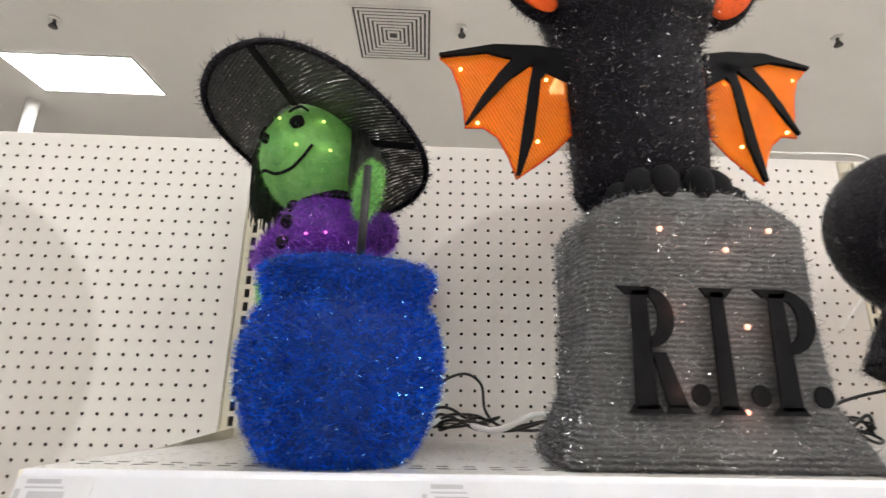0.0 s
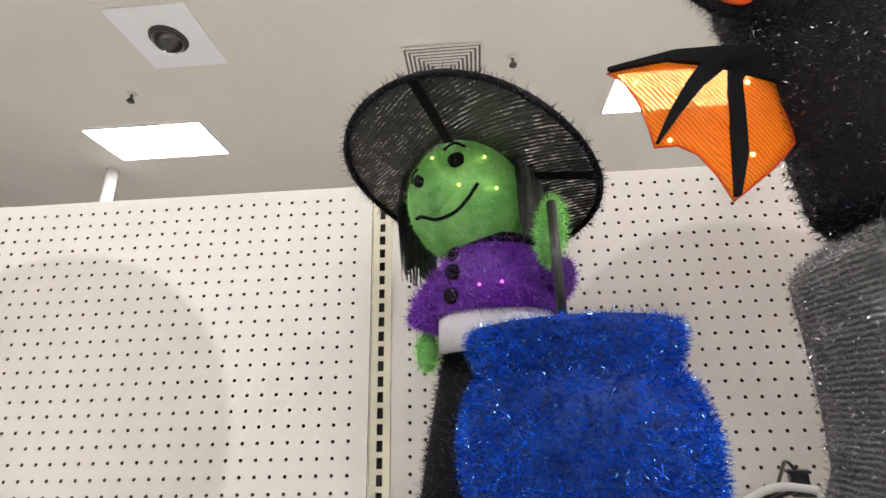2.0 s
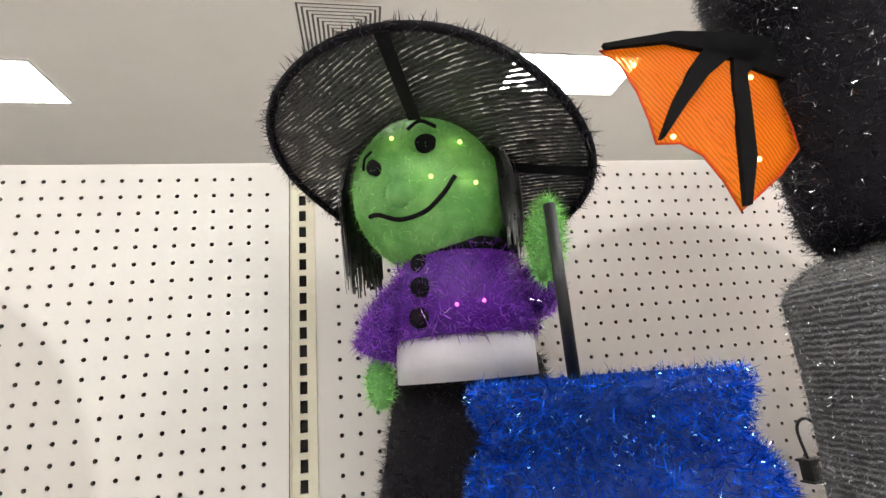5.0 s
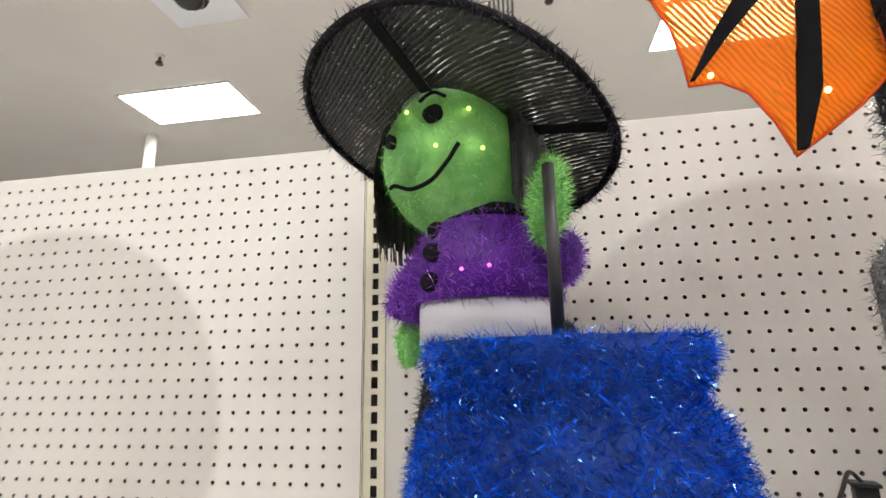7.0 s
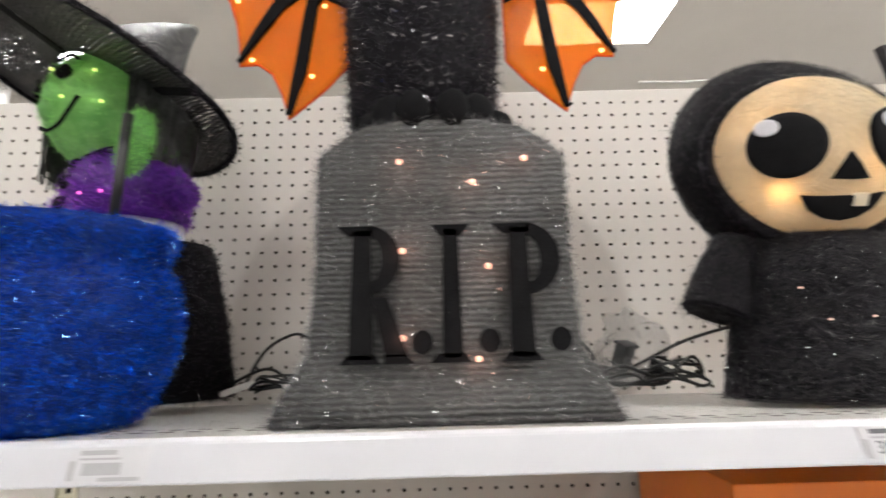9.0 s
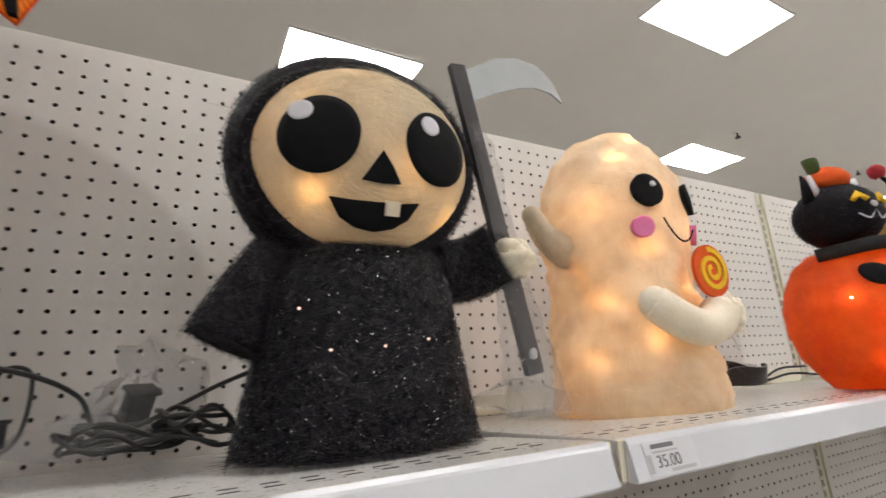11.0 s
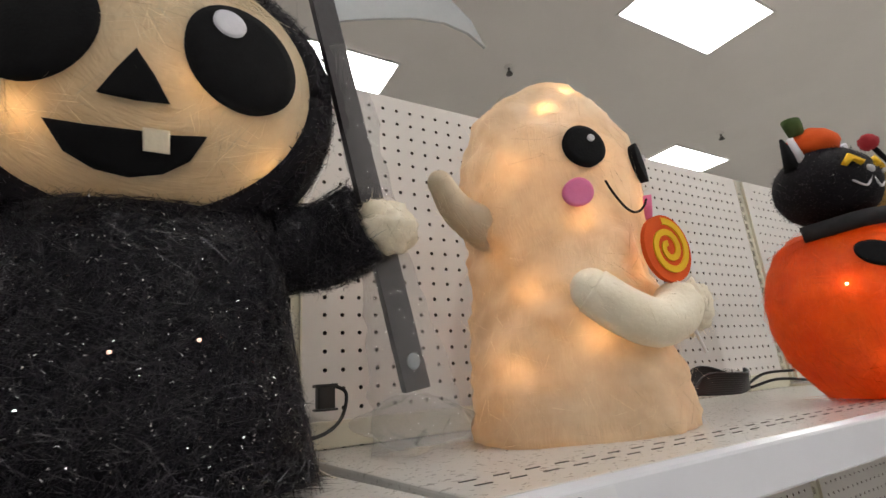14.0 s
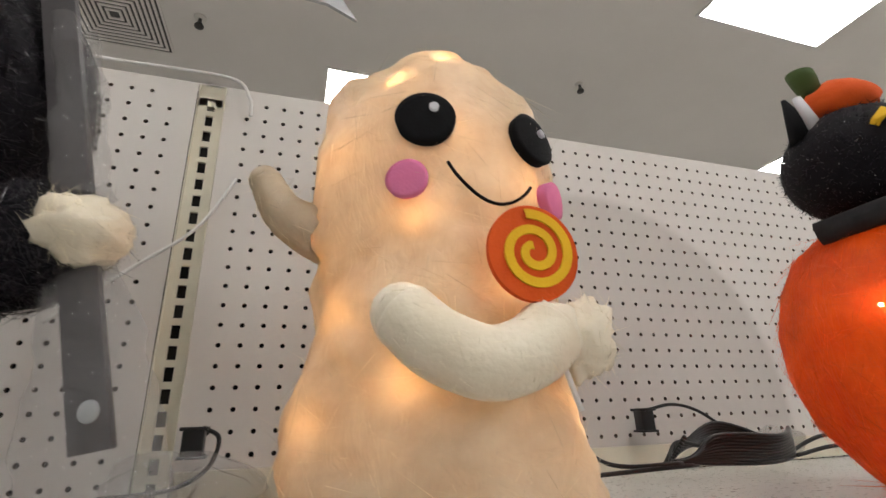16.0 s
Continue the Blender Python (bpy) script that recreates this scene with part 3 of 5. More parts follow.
def upright(bay, x):
    """A slotted steel post: a strip with a slot every inch, side flanges behind."""
    vs, fs = [], []
    y = 0.004
    half, sw, sh = 0.0165, 0.0052, 0.0085
    n_slots = 70
    for k in range(n_slots):
        zc = RIM_Z - 0.027 - (k + 0.2) * INCH
        n = len(vs)
        o = [(-half, -INCH / 2), (half, -INCH / 2), (half, INCH / 2), (-half, INCH / 2)]
        i_ = [(-sw, -sh), (sw, -sh), (sw, sh), (-sw, sh)]
        vs += [(x + u, y, zc + w) for u, w in o] + [(x + u, y, zc + w) for u, w in i_] + [(x + u, y + 0.004, zc + w) for u, w in i_]
        for i in range(4):
            q = (i + 1) % 4
            fs.append((n + i, n + q, n + 4 + q, n + 4 + i))
            fs.append((n + 4 + i, n + 4 + q, n + 8 + q, n + 8 + i))
    part_ = weld(raw("upright", vs, fs, M["steel"], bay, "cream slotted steel upright", smooth=False))
    bm = bmesh.new()
    box(x - half, y, RIM_Z - 0.033, x + half, 0.03, RIM_Z + 0.004, bm=bm)
    box(x - half - 0.0012, -0.001, 0.1, x - half, 0.03, RIM_Z, bm=bm)
    box(x + half, -0.003, 0.1, x + half + 0.0022, 0.03, RIM_Z, bm=bm)
    part("flange", bm, M["steel"], part_, smooth=False)
    return part_


gondola = thing("store_gondola", (0, 0, 0), "white pegboard gondola with cream slotted uprights", "shelving")
for i in range(-2, 4):
    if i < 3:
        peg_panel(gondola, i * BAY, RIM_Z, 0.9)
    upright(gondola, i * BAY)
# near-black sheet stands in for the shade seen through holes and slots
part("core", box(-2.5 * BAY, 0.012, 0.0, 5 * BAY, 0.03, RIM_Z - 0.004), M["cavity"], gondola, "black sheet for the shade behind the board", smooth=False)
part("back_panel", box(-2.5 * BAY, 0.031, 0.0, 5 * BAY, 0.05, RIM_Z - 0.001), M["peg"], gondola, smooth=False)
part("top_cap", box(-2 * BAY, 0.004, RIM_Z - 0.001, 5 * BAY, 0.052, RIM_Z + 0.006, 0.002), M["peg"], gondola, "thin white top edge", smooth=False)
part("solid_panel", box(3 * BAY + 0.02, 0.0, 0.1, 5 * BAY, 0.011, RIM_Z - 0.002), M["peg"], gondola, smooth=False)
part("base", box(-2 * BAY, -0.5, 0.0, 5 * BAY, 0.01, 0.14, 0.004), M["steel"], gondola, "cream base deck", smooth=False)


def store_shelf(i, z, depth, lip=True, back_drop=0.0):
    """The deck's back edge is lowered to fit the camera's view."""
    xa, xb = i * BAY + 0.004, (i + 1) * BAY - 0.004
    yf = -depth
    s = thing("shelf", (xa + 0.6, yf / 2, z), "white steel store shelf with a price channel", "shelf", "gondola shelves")
    bm = box(xa, yf, z - 0.012, xb, -0.002, z, 0.002)
    for v in bm.verts:
        v.co.z -= back_drop * (v.co.y - yf) / depth
    part("deck", bm, M["shelf"], s, smooth=False)
    bm = bmesh.new()
    box(xa, yf - 0.004, z - 0.031, xb, yf - 0.0005, z - 0.0005, 0.001, bm=bm)
    box(xa, yf + 0.0, z - 0.031, xb, yf + 0.03, z - 0.0285, bm=bm)
    part("front_lip", bm, M["steel"], s, smooth=False)
    if lip:
        vs, fs = [], []
        prof = [(-0.005, 0.0005), (-0.0075, -0.002), (-0.0085, -0.004), (-0.0145, -0.0300), (-0.0140, -0.0315), (-0.005, -0.0315)]
        for x in (xa + 0.006, xb - 0.006):
            vs += [(x, yf + u, z + w) for u, w in prof]
        k = len(prof)
        fs = [(j, (j + 1) % k, k + (j + 1) % k, k + j) for j in range(k)] + [tuple(range(k - 1, -1, -1)), tuple(range(k, 2 * k))]
        raw("price_channel", vs, fs, M["strip"], s, "glossy white plastic price channel", smooth=False)
    for x in (xa + 0.004, xb - 0.006):
        part("bracket", box(x, yf + 0.05, z - 0.06, x + 0.002, -0.002, z - 0.013), M["steel"], s, smooth=False)
    # slots are not cut: dark bars on the deck give their shade
    bm = bmesh.new()
    for r in range(2):
        for q in range(46):
            box(xa + 0.02 + q * INCH, yf + 0.035 + r * 0.018, z - back_drop * 0.12 - 0.001, xa + 0.032 + q * INCH, yf + 0.0365 + r * 0.018, z - back_drop * (0.08 + 0.04 * r) + 0.0005, bm=bm)
    part("perforation", bm, M["grille"], s, "rows of dark bars for the shade in punched slots", smooth=False)
    if i > 0:
        part("back_stop", box(xa + 0.02, -0.012, z + 0.002 - back_drop, xb - 0.02, -0.003, z + 0.036 - back_drop, 0.001), M["steel"], s, "low cream back strip", smooth=False)
    return s


for i, back_drop in ((0, 0.03), (1, 0.02), (2, 0.01), (3, 0.01)):
    store_shelf(i, SHELF_Z, -LIP_Y, back_drop=back_drop)
for i in range(-1, 4):
    store_shelf(i, 1.02, 0.48)


def text_flat(s, size, m, material, parent, name="price_text", label=""):
    cu = bpy.data.curves.new(name, "FONT")
    cu.body, cu.size, cu.align_x, cu.align_y = s, size, "CENTER", "CENTER"
    cu.extrude = 0.0002
    ob = new(name, cu)
    dg = bpy.context.evaluated_depsgraph_get()
    me = bpy.data.meshes.new_from_object(ob.evaluated_get(dg))
    bpy.data.objects.remove(ob)
    me.transform(m)
    off = parent["at"]
    me.transform(Matrix.Translation((-off[0], -off[1], -off[2])))
    me.materials.clear()
    me.materials.append(material)
    o = new(name, me)
    o.parent = parent
    o["at"] = off
    return tagged(o, label) if label else o


def price_label(x, price=None):
    """A paper ticket in the sloping channel, with bars for small print."""
    y, z = LIP_Y - 0.0117, SHELF_Z - 0.0168
    m = pose(x, y, z, 90 - 13.0, 0, 0) @ Matrix.Diagonal((0.86, 0.86, 1, 1))
    t = thing("price_label", (x, y, z), "white paper price ticket in the shelf channel", "label", "price labels")
    def slab(u0, w0, u1, w1, d, material, nm):
        vs = [m @ Vector((u, w, d)) for u, w in ((u0, w0), (u1, w0), (u1, w1), (u0, w1))] + [m @ Vector((u, w, 0)) for u, w in ((u0, w0), (u1, w0), (u1, w1), (u0, w1))]
        raw(nm, [tuple(v) for v in vs], [(0, 1, 2, 3), (0, 4, 5, 1), (1, 5, 6, 2), (2, 6, 7, 3), (3, 7, 4, 0)], material, t, smooth=False)
    slab(-0.036, -0.0145, 0.036, 0.0145, 0.0006, M["paper"], "ticket")
    slab(-0.026, 0.0085, 0.006, 0.0125, 0.0009, M["ink"] if price else M["pale_ink"], "print_bar")
    slab(-0.026, 0.0045, 0.010, 0.0062, 0.0009, M["pale_ink"], "print_bar")
    slab(-0.034, -0.012, -0.029, 0.004, 0.0009, M["pale_ink"], "print_bar")
    slab(-0.006, -0.0130, 0.030, -0.0098, 0.0009, M["pale_ink"], "print_bar")
    if price:
        text_flat(price, 0.0155, m @ pose(-0.006, -0.0035, 0.0008), M["ink"], t, label="dark price figures")
    else:
        slab(-0.022, -0.008, 0.012, 0.002, 0.0009, M["pale_ink"], "print_bar")


price_label(0.37)
price_label(0.50 - 0.46)
price_label(0.98, "35.00")
price_label(BAY + 0.055, "35.00")
price_label(1.78)

# ---- boxed decorations on the shelf below ----
def orange_box(x0, x1, y0, y1, z0, z1):
    b = thing("decoration_box", ((x0 + x1) / 2, (y0 + y1) / 2, z0), "orange and black printed cardboard decoration box", "box")
    part("carton", box(x0, y0, z0, x1, y1, z1, 0.002), M["card"], b, smooth=False)
    part("front_print", box(x0 + 0.06, y0 - 0.0015, z0 + 0.01, x1 - 0.004, y0 - 0.0002, z1 - 0.02), M["card_black"], b, "black printed front", smooth=False)
    part("print_patch", box(x1 - 0.05, y0 - 0.003, z1 - 0.05, x1 - 0.012, y0 - 0.0016, z1 - 0.032), M["card_yellow"], b, smooth=False)
    part("flap_seam", box(x0 + 0.02, (y0 + y1) / 2 - 0.001, z1 + 0.0002, x1 - 0.02, (y0 + y1) / 2 + 0.001, z1 + 0.0012), M["card_black"], b, smooth=False)


orange_box(0.93, 1.30, -0.31, -0.05, 1.02, 1.40)


# ---- witch with cauldron ----
Z = SHELF_Z
witch = thing("witch_decoration", (0.21, -0.2, Z), "light-up tinsel witch in a wide black hat behind a cauldron", "decoration", "lit decorations")
WX = 0.205
robe = loft([(WX, -0.15, Z, 0.122, 0.095), (WX, -0.15, Z + 0.1, 0.105, 0.085), (WX, -0.155, Z + 0.2, 0.085, 0.072), (WX, -0.16, Z + 0.215, 0.08, 0.068)])
TX, TY = 0.192, -0.203
torso = loft([(TX, TY, Z + 0.238, 0.078, 0.068), (TX, TY, Z + 0.285, 0.075, 0.067), (TX, TY, Z + 0.32, 0.062, 0.058), (TX, TY, Z + 0.335, 0.045, 0.045)])
waist = loft([(TX, TY, Z + 0.195, 0.074, 0.064), (TX, TY, Z + 0.242, 0.074, 0.064)])
head_z = Matrix.Rotation(radians(-27), 3, "Z")
head_m = head_z @ Matrix.Rotation(radians(-25), 3, "Y") @ Matrix.Rotation(radians(-4), 3, "X")
HC, HR = (0.166, -0.206, 1.886), (0.086, 0.088, 0.09)


def on_head(u, w, lift=0.0):
    """A place on the front of the witch's face."""
    s = math.sqrt(max(0.02, 1 - (u / HR[0]) ** 2 - (w / HR[2]) ** 2))
    return tuple(head_m @ Vector((u, -HR[1] * s - lift, w)) + Vector(HC))



head = ball(HC, HR, 32, 22, head_m)
arm_l = tube(curve_pts([(0.140, -0.20, Z + 0.29), (0.112, -0.20, Z + 0.26), (0.099, -0.19, Z + 0.23)]), 0.022, 14, 0.024)
hand_l = ball((0.101, -0.186, Z + 0.198), (0.014, 0.014, 0.026), 14, 10)
arm_r = tube(curve_pts([(0.245, -0.20, Z + 0.29), (0.268, -0.215, Z + 0.275), (0.268, -0.25, Z + 0.285)]), 0.024, 14, 0.022)
hand_r = ball((0.258, -0.30, Z + 0.318), (0.016, 0.015, 0.042), 16, 12, Matrix.Rotation(radians(10), 3, "Y"))


def skin_line(points, c, r, m, lift, th):
    """A felt line along (u, w) points on the front of an ellipsoid."""
    out = []
    for p in curve_pts([(u, w, 0) for u, w in points], 8):
        s = math.sqrt(max(0.02, 1 - (p.x / r[0]) ** 2 - (p.y / r[2]) ** 2))
        out.append(m @ Vector((p.x, -r[1] * s - lift, p.y)) + Vector(c))
    return tube(out, th, 8)


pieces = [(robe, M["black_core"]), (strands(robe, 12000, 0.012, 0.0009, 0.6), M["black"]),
          (waist, M["sheer"]),
          (torso, M["purple_core"]), (strands(torso, 6000, 0.013, 0.0010, 0.6), M["purple"]), (strands(torso, 900, 0.009, 0.0009, 0.75, lift=0.004), M["violet_fleck"]),
          (head, M["green_core"]), (strands(head, 6500, 0.009, 0.0006, 0.72), M["green"]),
          (arm_l, M["purple_core"]), (strands(arm_l, 2600, 0.013, 0.001, 0.55), M["purple"]),
          (arm_r, M["purple_core"]), (strands(arm_r, 3200, 0.011, 0.0008, 0.6), M["purple"]), (strands(arm_r, 90, 0.012, 0.001, 0.6), M["violet_fleck"]),
          (hand_l, M["green_core"]), (strands(hand_l, 900, 0.010, 0.0008, 0.55), M["green"]),
          (hand_r, M["green_core"]), (strands(hand_r, 2200, 0.010, 0.0008, 0.55), M["green"]),
          (ball(on_head(-0.013, -0.024, -0.009), (0.016, 0.016, 0.016), 16, 12), M["green_core"]),
          (on_skin(ellipse(-0.022, 0.011, 0.0065, 0.0085), HC, HR, 0.006, head_m), M["felt"]),
          (on_skin(ellipse(0.032, 0.002, 0.0092, 0.0092), HC, HR, 0.006, head_m), M["felt"]),
          (skin_line([(-0.034, 0.018), (-0.027, 0.029), (-0.017, 0.029)], HC, HR, head_m, 0.006, 0.0014), M["felt"]),
          (skin_line([(0.026, 0.027), (0.040, 0.034), (0.050, 0.018)], HC, HR, head_m, 0.006, 0.0019), M["felt"]),
          (skin_line([(-0.054, -0.022), (-0.044, -0.029), (-0.027, -0.047), (-0.002, -0.055), (0.022, -0.050), (0.040, -0.040)], HC, HR, head_m, 0.005, 0.0023), M["felt"]),
          (loft([(TX, TY, Z + 0.322, 0.062, 0.058), (TX, TY, Z + 0.336, 0.056, 0.054)]), M["felt"])]
for k, (u, w) in enumerate(((-0.047, Z + 0.312), (-0.050, Z + 0.286), (-0.053, Z + 0.256))):
    pieces.append((ball((TX + u, -0.255 + (0 if k else 0.012), w), (0.0105, 0.006, 0.0105), 14, 10), M["felt"]))
# ribbon hair at both sides and the back of the head
hv, hf = [], []
for k in range(900):
    side = 1 if k % 4 else -1
    a = radians(random.uniform(68, 178)) if side > 0 else radians(random.uniform(-118, -58))
    d = head_z @ Vector((math.sin(a), -math.cos(a), 0))
    top = Vector(HC) + Vector((d.x * 0.088, d.y * 0.088, 0.045 + random.uniform(-0.01, 0.02)))
    ln = random.uniform(0.085, 0.125) if side > 0 else random.uniform(0.11, 0.145)
    out = random.uniform(0.004, 0.016)
    t = Vector((-d.y, d.x, 0)) * random.uniform(0.0010, 0.0020)
    p = [top, top + Vector((d.x * out, d.y * out, -ln * 0.5)), top + Vector((d.x * out * 0.7, d.y * out * 0.7 + random.uniform(-0.004, 0.004), -ln))]
    n = len(hv)
    for q in p:
        hv += [tuple(q - t), tuple(q + t)]
    hf += [(n, n + 1, n + 3, n + 2), (n + 2, n + 3, n + 5, n + 4)]
pieces.append(((hv, hf), M["hair"]))
compound("figure", pieces, witch, "green-faced witch in purple top and black robe")

# hat: a wide tilted brim with a wired edge and a cone above it
bn = Vector((0.26, 0.27, 0.93)).normalized()
bx = Vector((0, 1, 0)).cross(bn).normalized()
by = bn.cross(bx)
BC = Vector((0.168, -0.222, 1.919))
vs, fs = [], []
rings, seg = 9, 72
for k in range(rings + 1):
    r = 0.07 + (0.174 - 0.07) * k / rings
    for i in range(seg):
        a = 2 * math.pi * i / seg
        wob = 0.006 * math.sin(3 * a + 0.7) * (r / 0.174) ** 2 - 0.012 * (r / 0.174) ** 2
        vs.append(tuple(BC + bx * r * math.cos(a) + by * r * math.sin(a) * 0.97 + bn * wob))
for k in range(rings):
    for i in range(seg):
        j = (i + 1) % seg
        fs.append((k * seg + i, k * seg + j, (k + 1) * seg + j, (k + 1) * seg + i))
edge_loop = [Vector(vs[rings * seg + (i % seg)]) for i in range(seg + 1)]
brim_edge = tube(edge_loop, 0.0045, 8)
hat = raw("hat_brim", vs, fs, M["mesh_hat"], witch, "wide tilted black mesh hat brim")
mod = hat.modifiers.new("thick", "SOLIDIFY")
mod.thickness = 0.0025
compound("brim_edge", [(brim_edge, M["black_core"]), (strands(brim_edge, 2600, 0.011, 0.0009, 0.55), M["black"])], hat, "fuzzy black tinsel brim edge", split="")
cone = []
for k in range(8):
    t = k / 7
    c = BC + bn * (0.20 * t) + by * (0.05 * t * t)
    cone.append((c, 0.078 * (1 - t) + 0.008))
cv, cf = [], []
for c, r in cone:
    for i in range(32):
        a = 2 * math.pi * i / 32
        cv.append(tuple(c + bx * r * math.cos(a) + by * r * math.sin(a)))
for k in range(7):
    for i in range(32):
        j = (i + 1) % 32
        cf.append((k * 32 + i, k * 32 + j, (k + 1) * 32 + j, (k + 1) * 32 + i))
raw("hat_crown", cv, cf, M["mesh_hat"], witch, "pointed black mesh hat crown")
for a in (2.15, 4.3, 5.9):
    d = bx * math.cos(a) + by * math.sin(a)
    s = (bn.cross(d)) * 0.0065
    o = -bn * 0.014
    q = [BC + d * 0.07 - s + o * 0.4, BC + d * 0.07 + s + o * 0.4, BC + d * 0.172 + s + o * 1.15, BC + d * 0.172 - s + o * 1.15]
    vv = [tuple(p) for p in q] + [tuple(p - bn * 0.0015) for p in q]
    raw("hat_seam", vv, [(0, 1, 2, 3), (7, 6, 5, 4), (0, 4, 5, 1), (1, 5, 6, 2), (2, 6, 7, 3), (3, 7, 4, 0)], M["felt"], hat, smooth=False)
raw("broom_handle", *tube([(0.258, -0.318, Z + 0.345), (0.256, -0.322, Z + 0.19)], 0.0055, 12), M["box_plastic"], witch, "thin dark broom handle")

CX, CY = 0.253, -0.372
pot = loft([(CX, CY, Z + 0.001, 0.070, 0.068), (CX, CY, Z + 0.02, 0.084, 0.082), (CX, CY, Z + 0.065, 0.101, 0.097), (CX, CY, Z + 0.10, 0.104, 0.1), (CX, CY, Z + 0.135, 0.096, 0.093),
            (CX, CY, Z + 0.152, 0.083, 0.081), (CX, CY, Z + 0.163, 0.086, 0.084), (CX, CY, Z + 0.18, 0.094, 0.09), (CX, CY, Z + 0.191, 0.091, 0.088), (CX, CY, Z + 0.174, 0.07, 0.068), (CX, CY, Z + 0.16, 0.06, 0.06)], 48)
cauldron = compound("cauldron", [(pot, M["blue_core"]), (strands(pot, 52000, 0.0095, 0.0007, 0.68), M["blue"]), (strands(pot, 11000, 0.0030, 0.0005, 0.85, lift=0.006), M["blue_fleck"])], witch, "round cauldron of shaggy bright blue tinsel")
for u, w in ((0.062, -0.005), (0.021, -0.031), (0.053, -0.048), (0.007, 0.031)):
    bulb(witch, on_head(u, w, 0.002), 0.0023, "yellow_bulb")
    lamp("bulb_light", on_head(u, w, 0.014), 0.0025, (0.85, 1.0, 0.35), 0.004)
for p in ((0.173, -0.270, 1.752), (0.20, -0.271, 1.754), (0.135, -0.253, 1.745)):
    raw("bulb", *ball(p, (0.0020,) * 3, 10, 8), M["pink_bulb"], witch, "small pink glowing bulb")
    lamp("bulb_light", (p[0], p[1] - 0.012, p[2]), 0.0015, (1.0, 0.3, 0.8), 0.004)
lamp("bulb_light", (0.155, -0.24, 1.875), 0.018, (0.95, 0.95, 0.5))
lamp("bulb_light", (0.19, -0.225, 1.755), 0.025, (1.0, 0.3, 0.8))

# ---- tombstone with a bat on top ----
TF = -0.41
tomb = thing("tombstone_decoration", (0.63, -0.34, Z), "grey tinsel tombstone lettered R.I.P. with a bat on top", "decoration", "lit decorations")
TO = [(-0.158, 0.0), (0.158, 0.0), (0.150, 0.02), (0.136, 0.045), (0.128, 0.06), (0.124, 0.10), (0.121, 0.15), (0.122, 0.248), (0.116, 0.256), (0.100, 0.268), (0.080, 0.281), (0.04, 0.289), (0.0, 0.29),
      (-0.04, 0.289), (-0.080, 0.281), (-0.100, 0.268), (-0.116, 0.256), (-0.122, 0.248), (-0.121, 0.15), (-0.124, 0.10), (-0.128, 0.06), (-0.136, 0.045), (-0.150, 0.02)]


def thick_slab(outline, ox, y0, y1, oz, steps=6, swell=0.0):
    """An outline (x, z) carried from y0 to y1, its rims pulled in a little, the front flared near the ground."""
    vs, fs = [], []
    k = len(outline)
    mid = 0.14
    for s in range(steps + 1):
        t = s / steps
        shrink = 1 - 0.035 * (abs(2 * t - 1) ** 6)
        for u, w in outline:
            flare = -swell * max(0.0, 1 - w / 0.06) * (1 - t)
            vs.append((ox + u * shrink, y0 + (y1 - y0) * t + flare, oz + (mid + (w - mid) * shrink if w > 0.1 else w)))
    for s in range(steps):
        for i in range(k):
            j = (i + 1) % k
            fs.append((s * k + i, (s + 1) * k + i, (s + 1) * k + j, s * k + j))
    # front and back filled by strips between the two sides
    half = (k - 2) // 2
    for s, turn in ((0, False), (steps, True)):
        base = s * k
        left, right = [0] + [k - 1 - q for q in range(half)], [1] + [2 + q for q in range(half)]
        for q in range(half):
            f = (base + left[q], base + right[q], base + right[q + 1], base + left[q + 1])
            fs.append(f[::-1] if turn else f)
        fs.append((base + left[half], base + right[half], base + half + 2) if not turn else (base + half + 2, base + right[half], base + left[half]))
    return vs, fs


stone = thick_slab(TO, 0.63, TF, TF + 0.13, Z, swell=0.014)
rows_skin = strands(stone, 62000, 0.0105, 0.0006, 0.80)
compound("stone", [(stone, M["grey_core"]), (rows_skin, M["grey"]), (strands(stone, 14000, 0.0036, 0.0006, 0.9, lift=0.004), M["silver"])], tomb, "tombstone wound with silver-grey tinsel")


def letter(strokes, x, name):
    vs, fs = merge(*[plate([(-u, w) for u, w in o][::-1], (x + 0.006, TF - 0.0115, Z + 0.051), (-1, 0, 0), (0, 0, 1), 0.003) for o in strokes])
    return raw(name, vs, fs, M["felt"], tomb, "black felt letter", smooth=False)


H = 0.124
stem = [(0.006, 0.004), (0.028, 0.004), (0.025, H - 0.004), (0.009, H - 0.004)]


def bowl(x0, x1, z0, z1, th):
    """A half ring bulging to the right, as short four-sided pieces."""
    out = []
    cx, cz, ro, rw = x0, (z0 + z1) / 2, x1 - x0, (z1 - z0) / 2
    n = 10
    for i in range(n):
        a, b = -math.pi / 2 + math.pi * i / n, -math.pi / 2 + math.pi * (i + 1) / n
        out.append([(cx + (ro - th) * math.cos(a), cz + (rw - th * 0.6) * math.sin(a)), (cx + ro * math.cos(a), cz + rw * math.sin(a)),
                    (cx + ro * math.cos(b), cz + rw * math.sin(b)), (cx + (ro - th) * math.cos(b), cz + (rw - th * 0.6) * math.sin(b))])
    return out


foot, cap = [(-0.002, 0), (0.034, 0), (0.029, 0.008), (0.004, 0.008)], [(-0.006, H), (0.030, H), (0.026, H - 0.009), (0.004, H - 0.009)]
letter([stem, foot, cap] + bowl(0.024, 0.052, H - 0.062, H, 0.017) + [[(0.026, H - 0.066), (0.040, H - 0.066), (0.058, 0.006), (0.038, 0.006)], [(0.036, 0), (0.064, 0), (0.056, 0.008), (0.038, 0.008)]], 0.533, "letter_r")
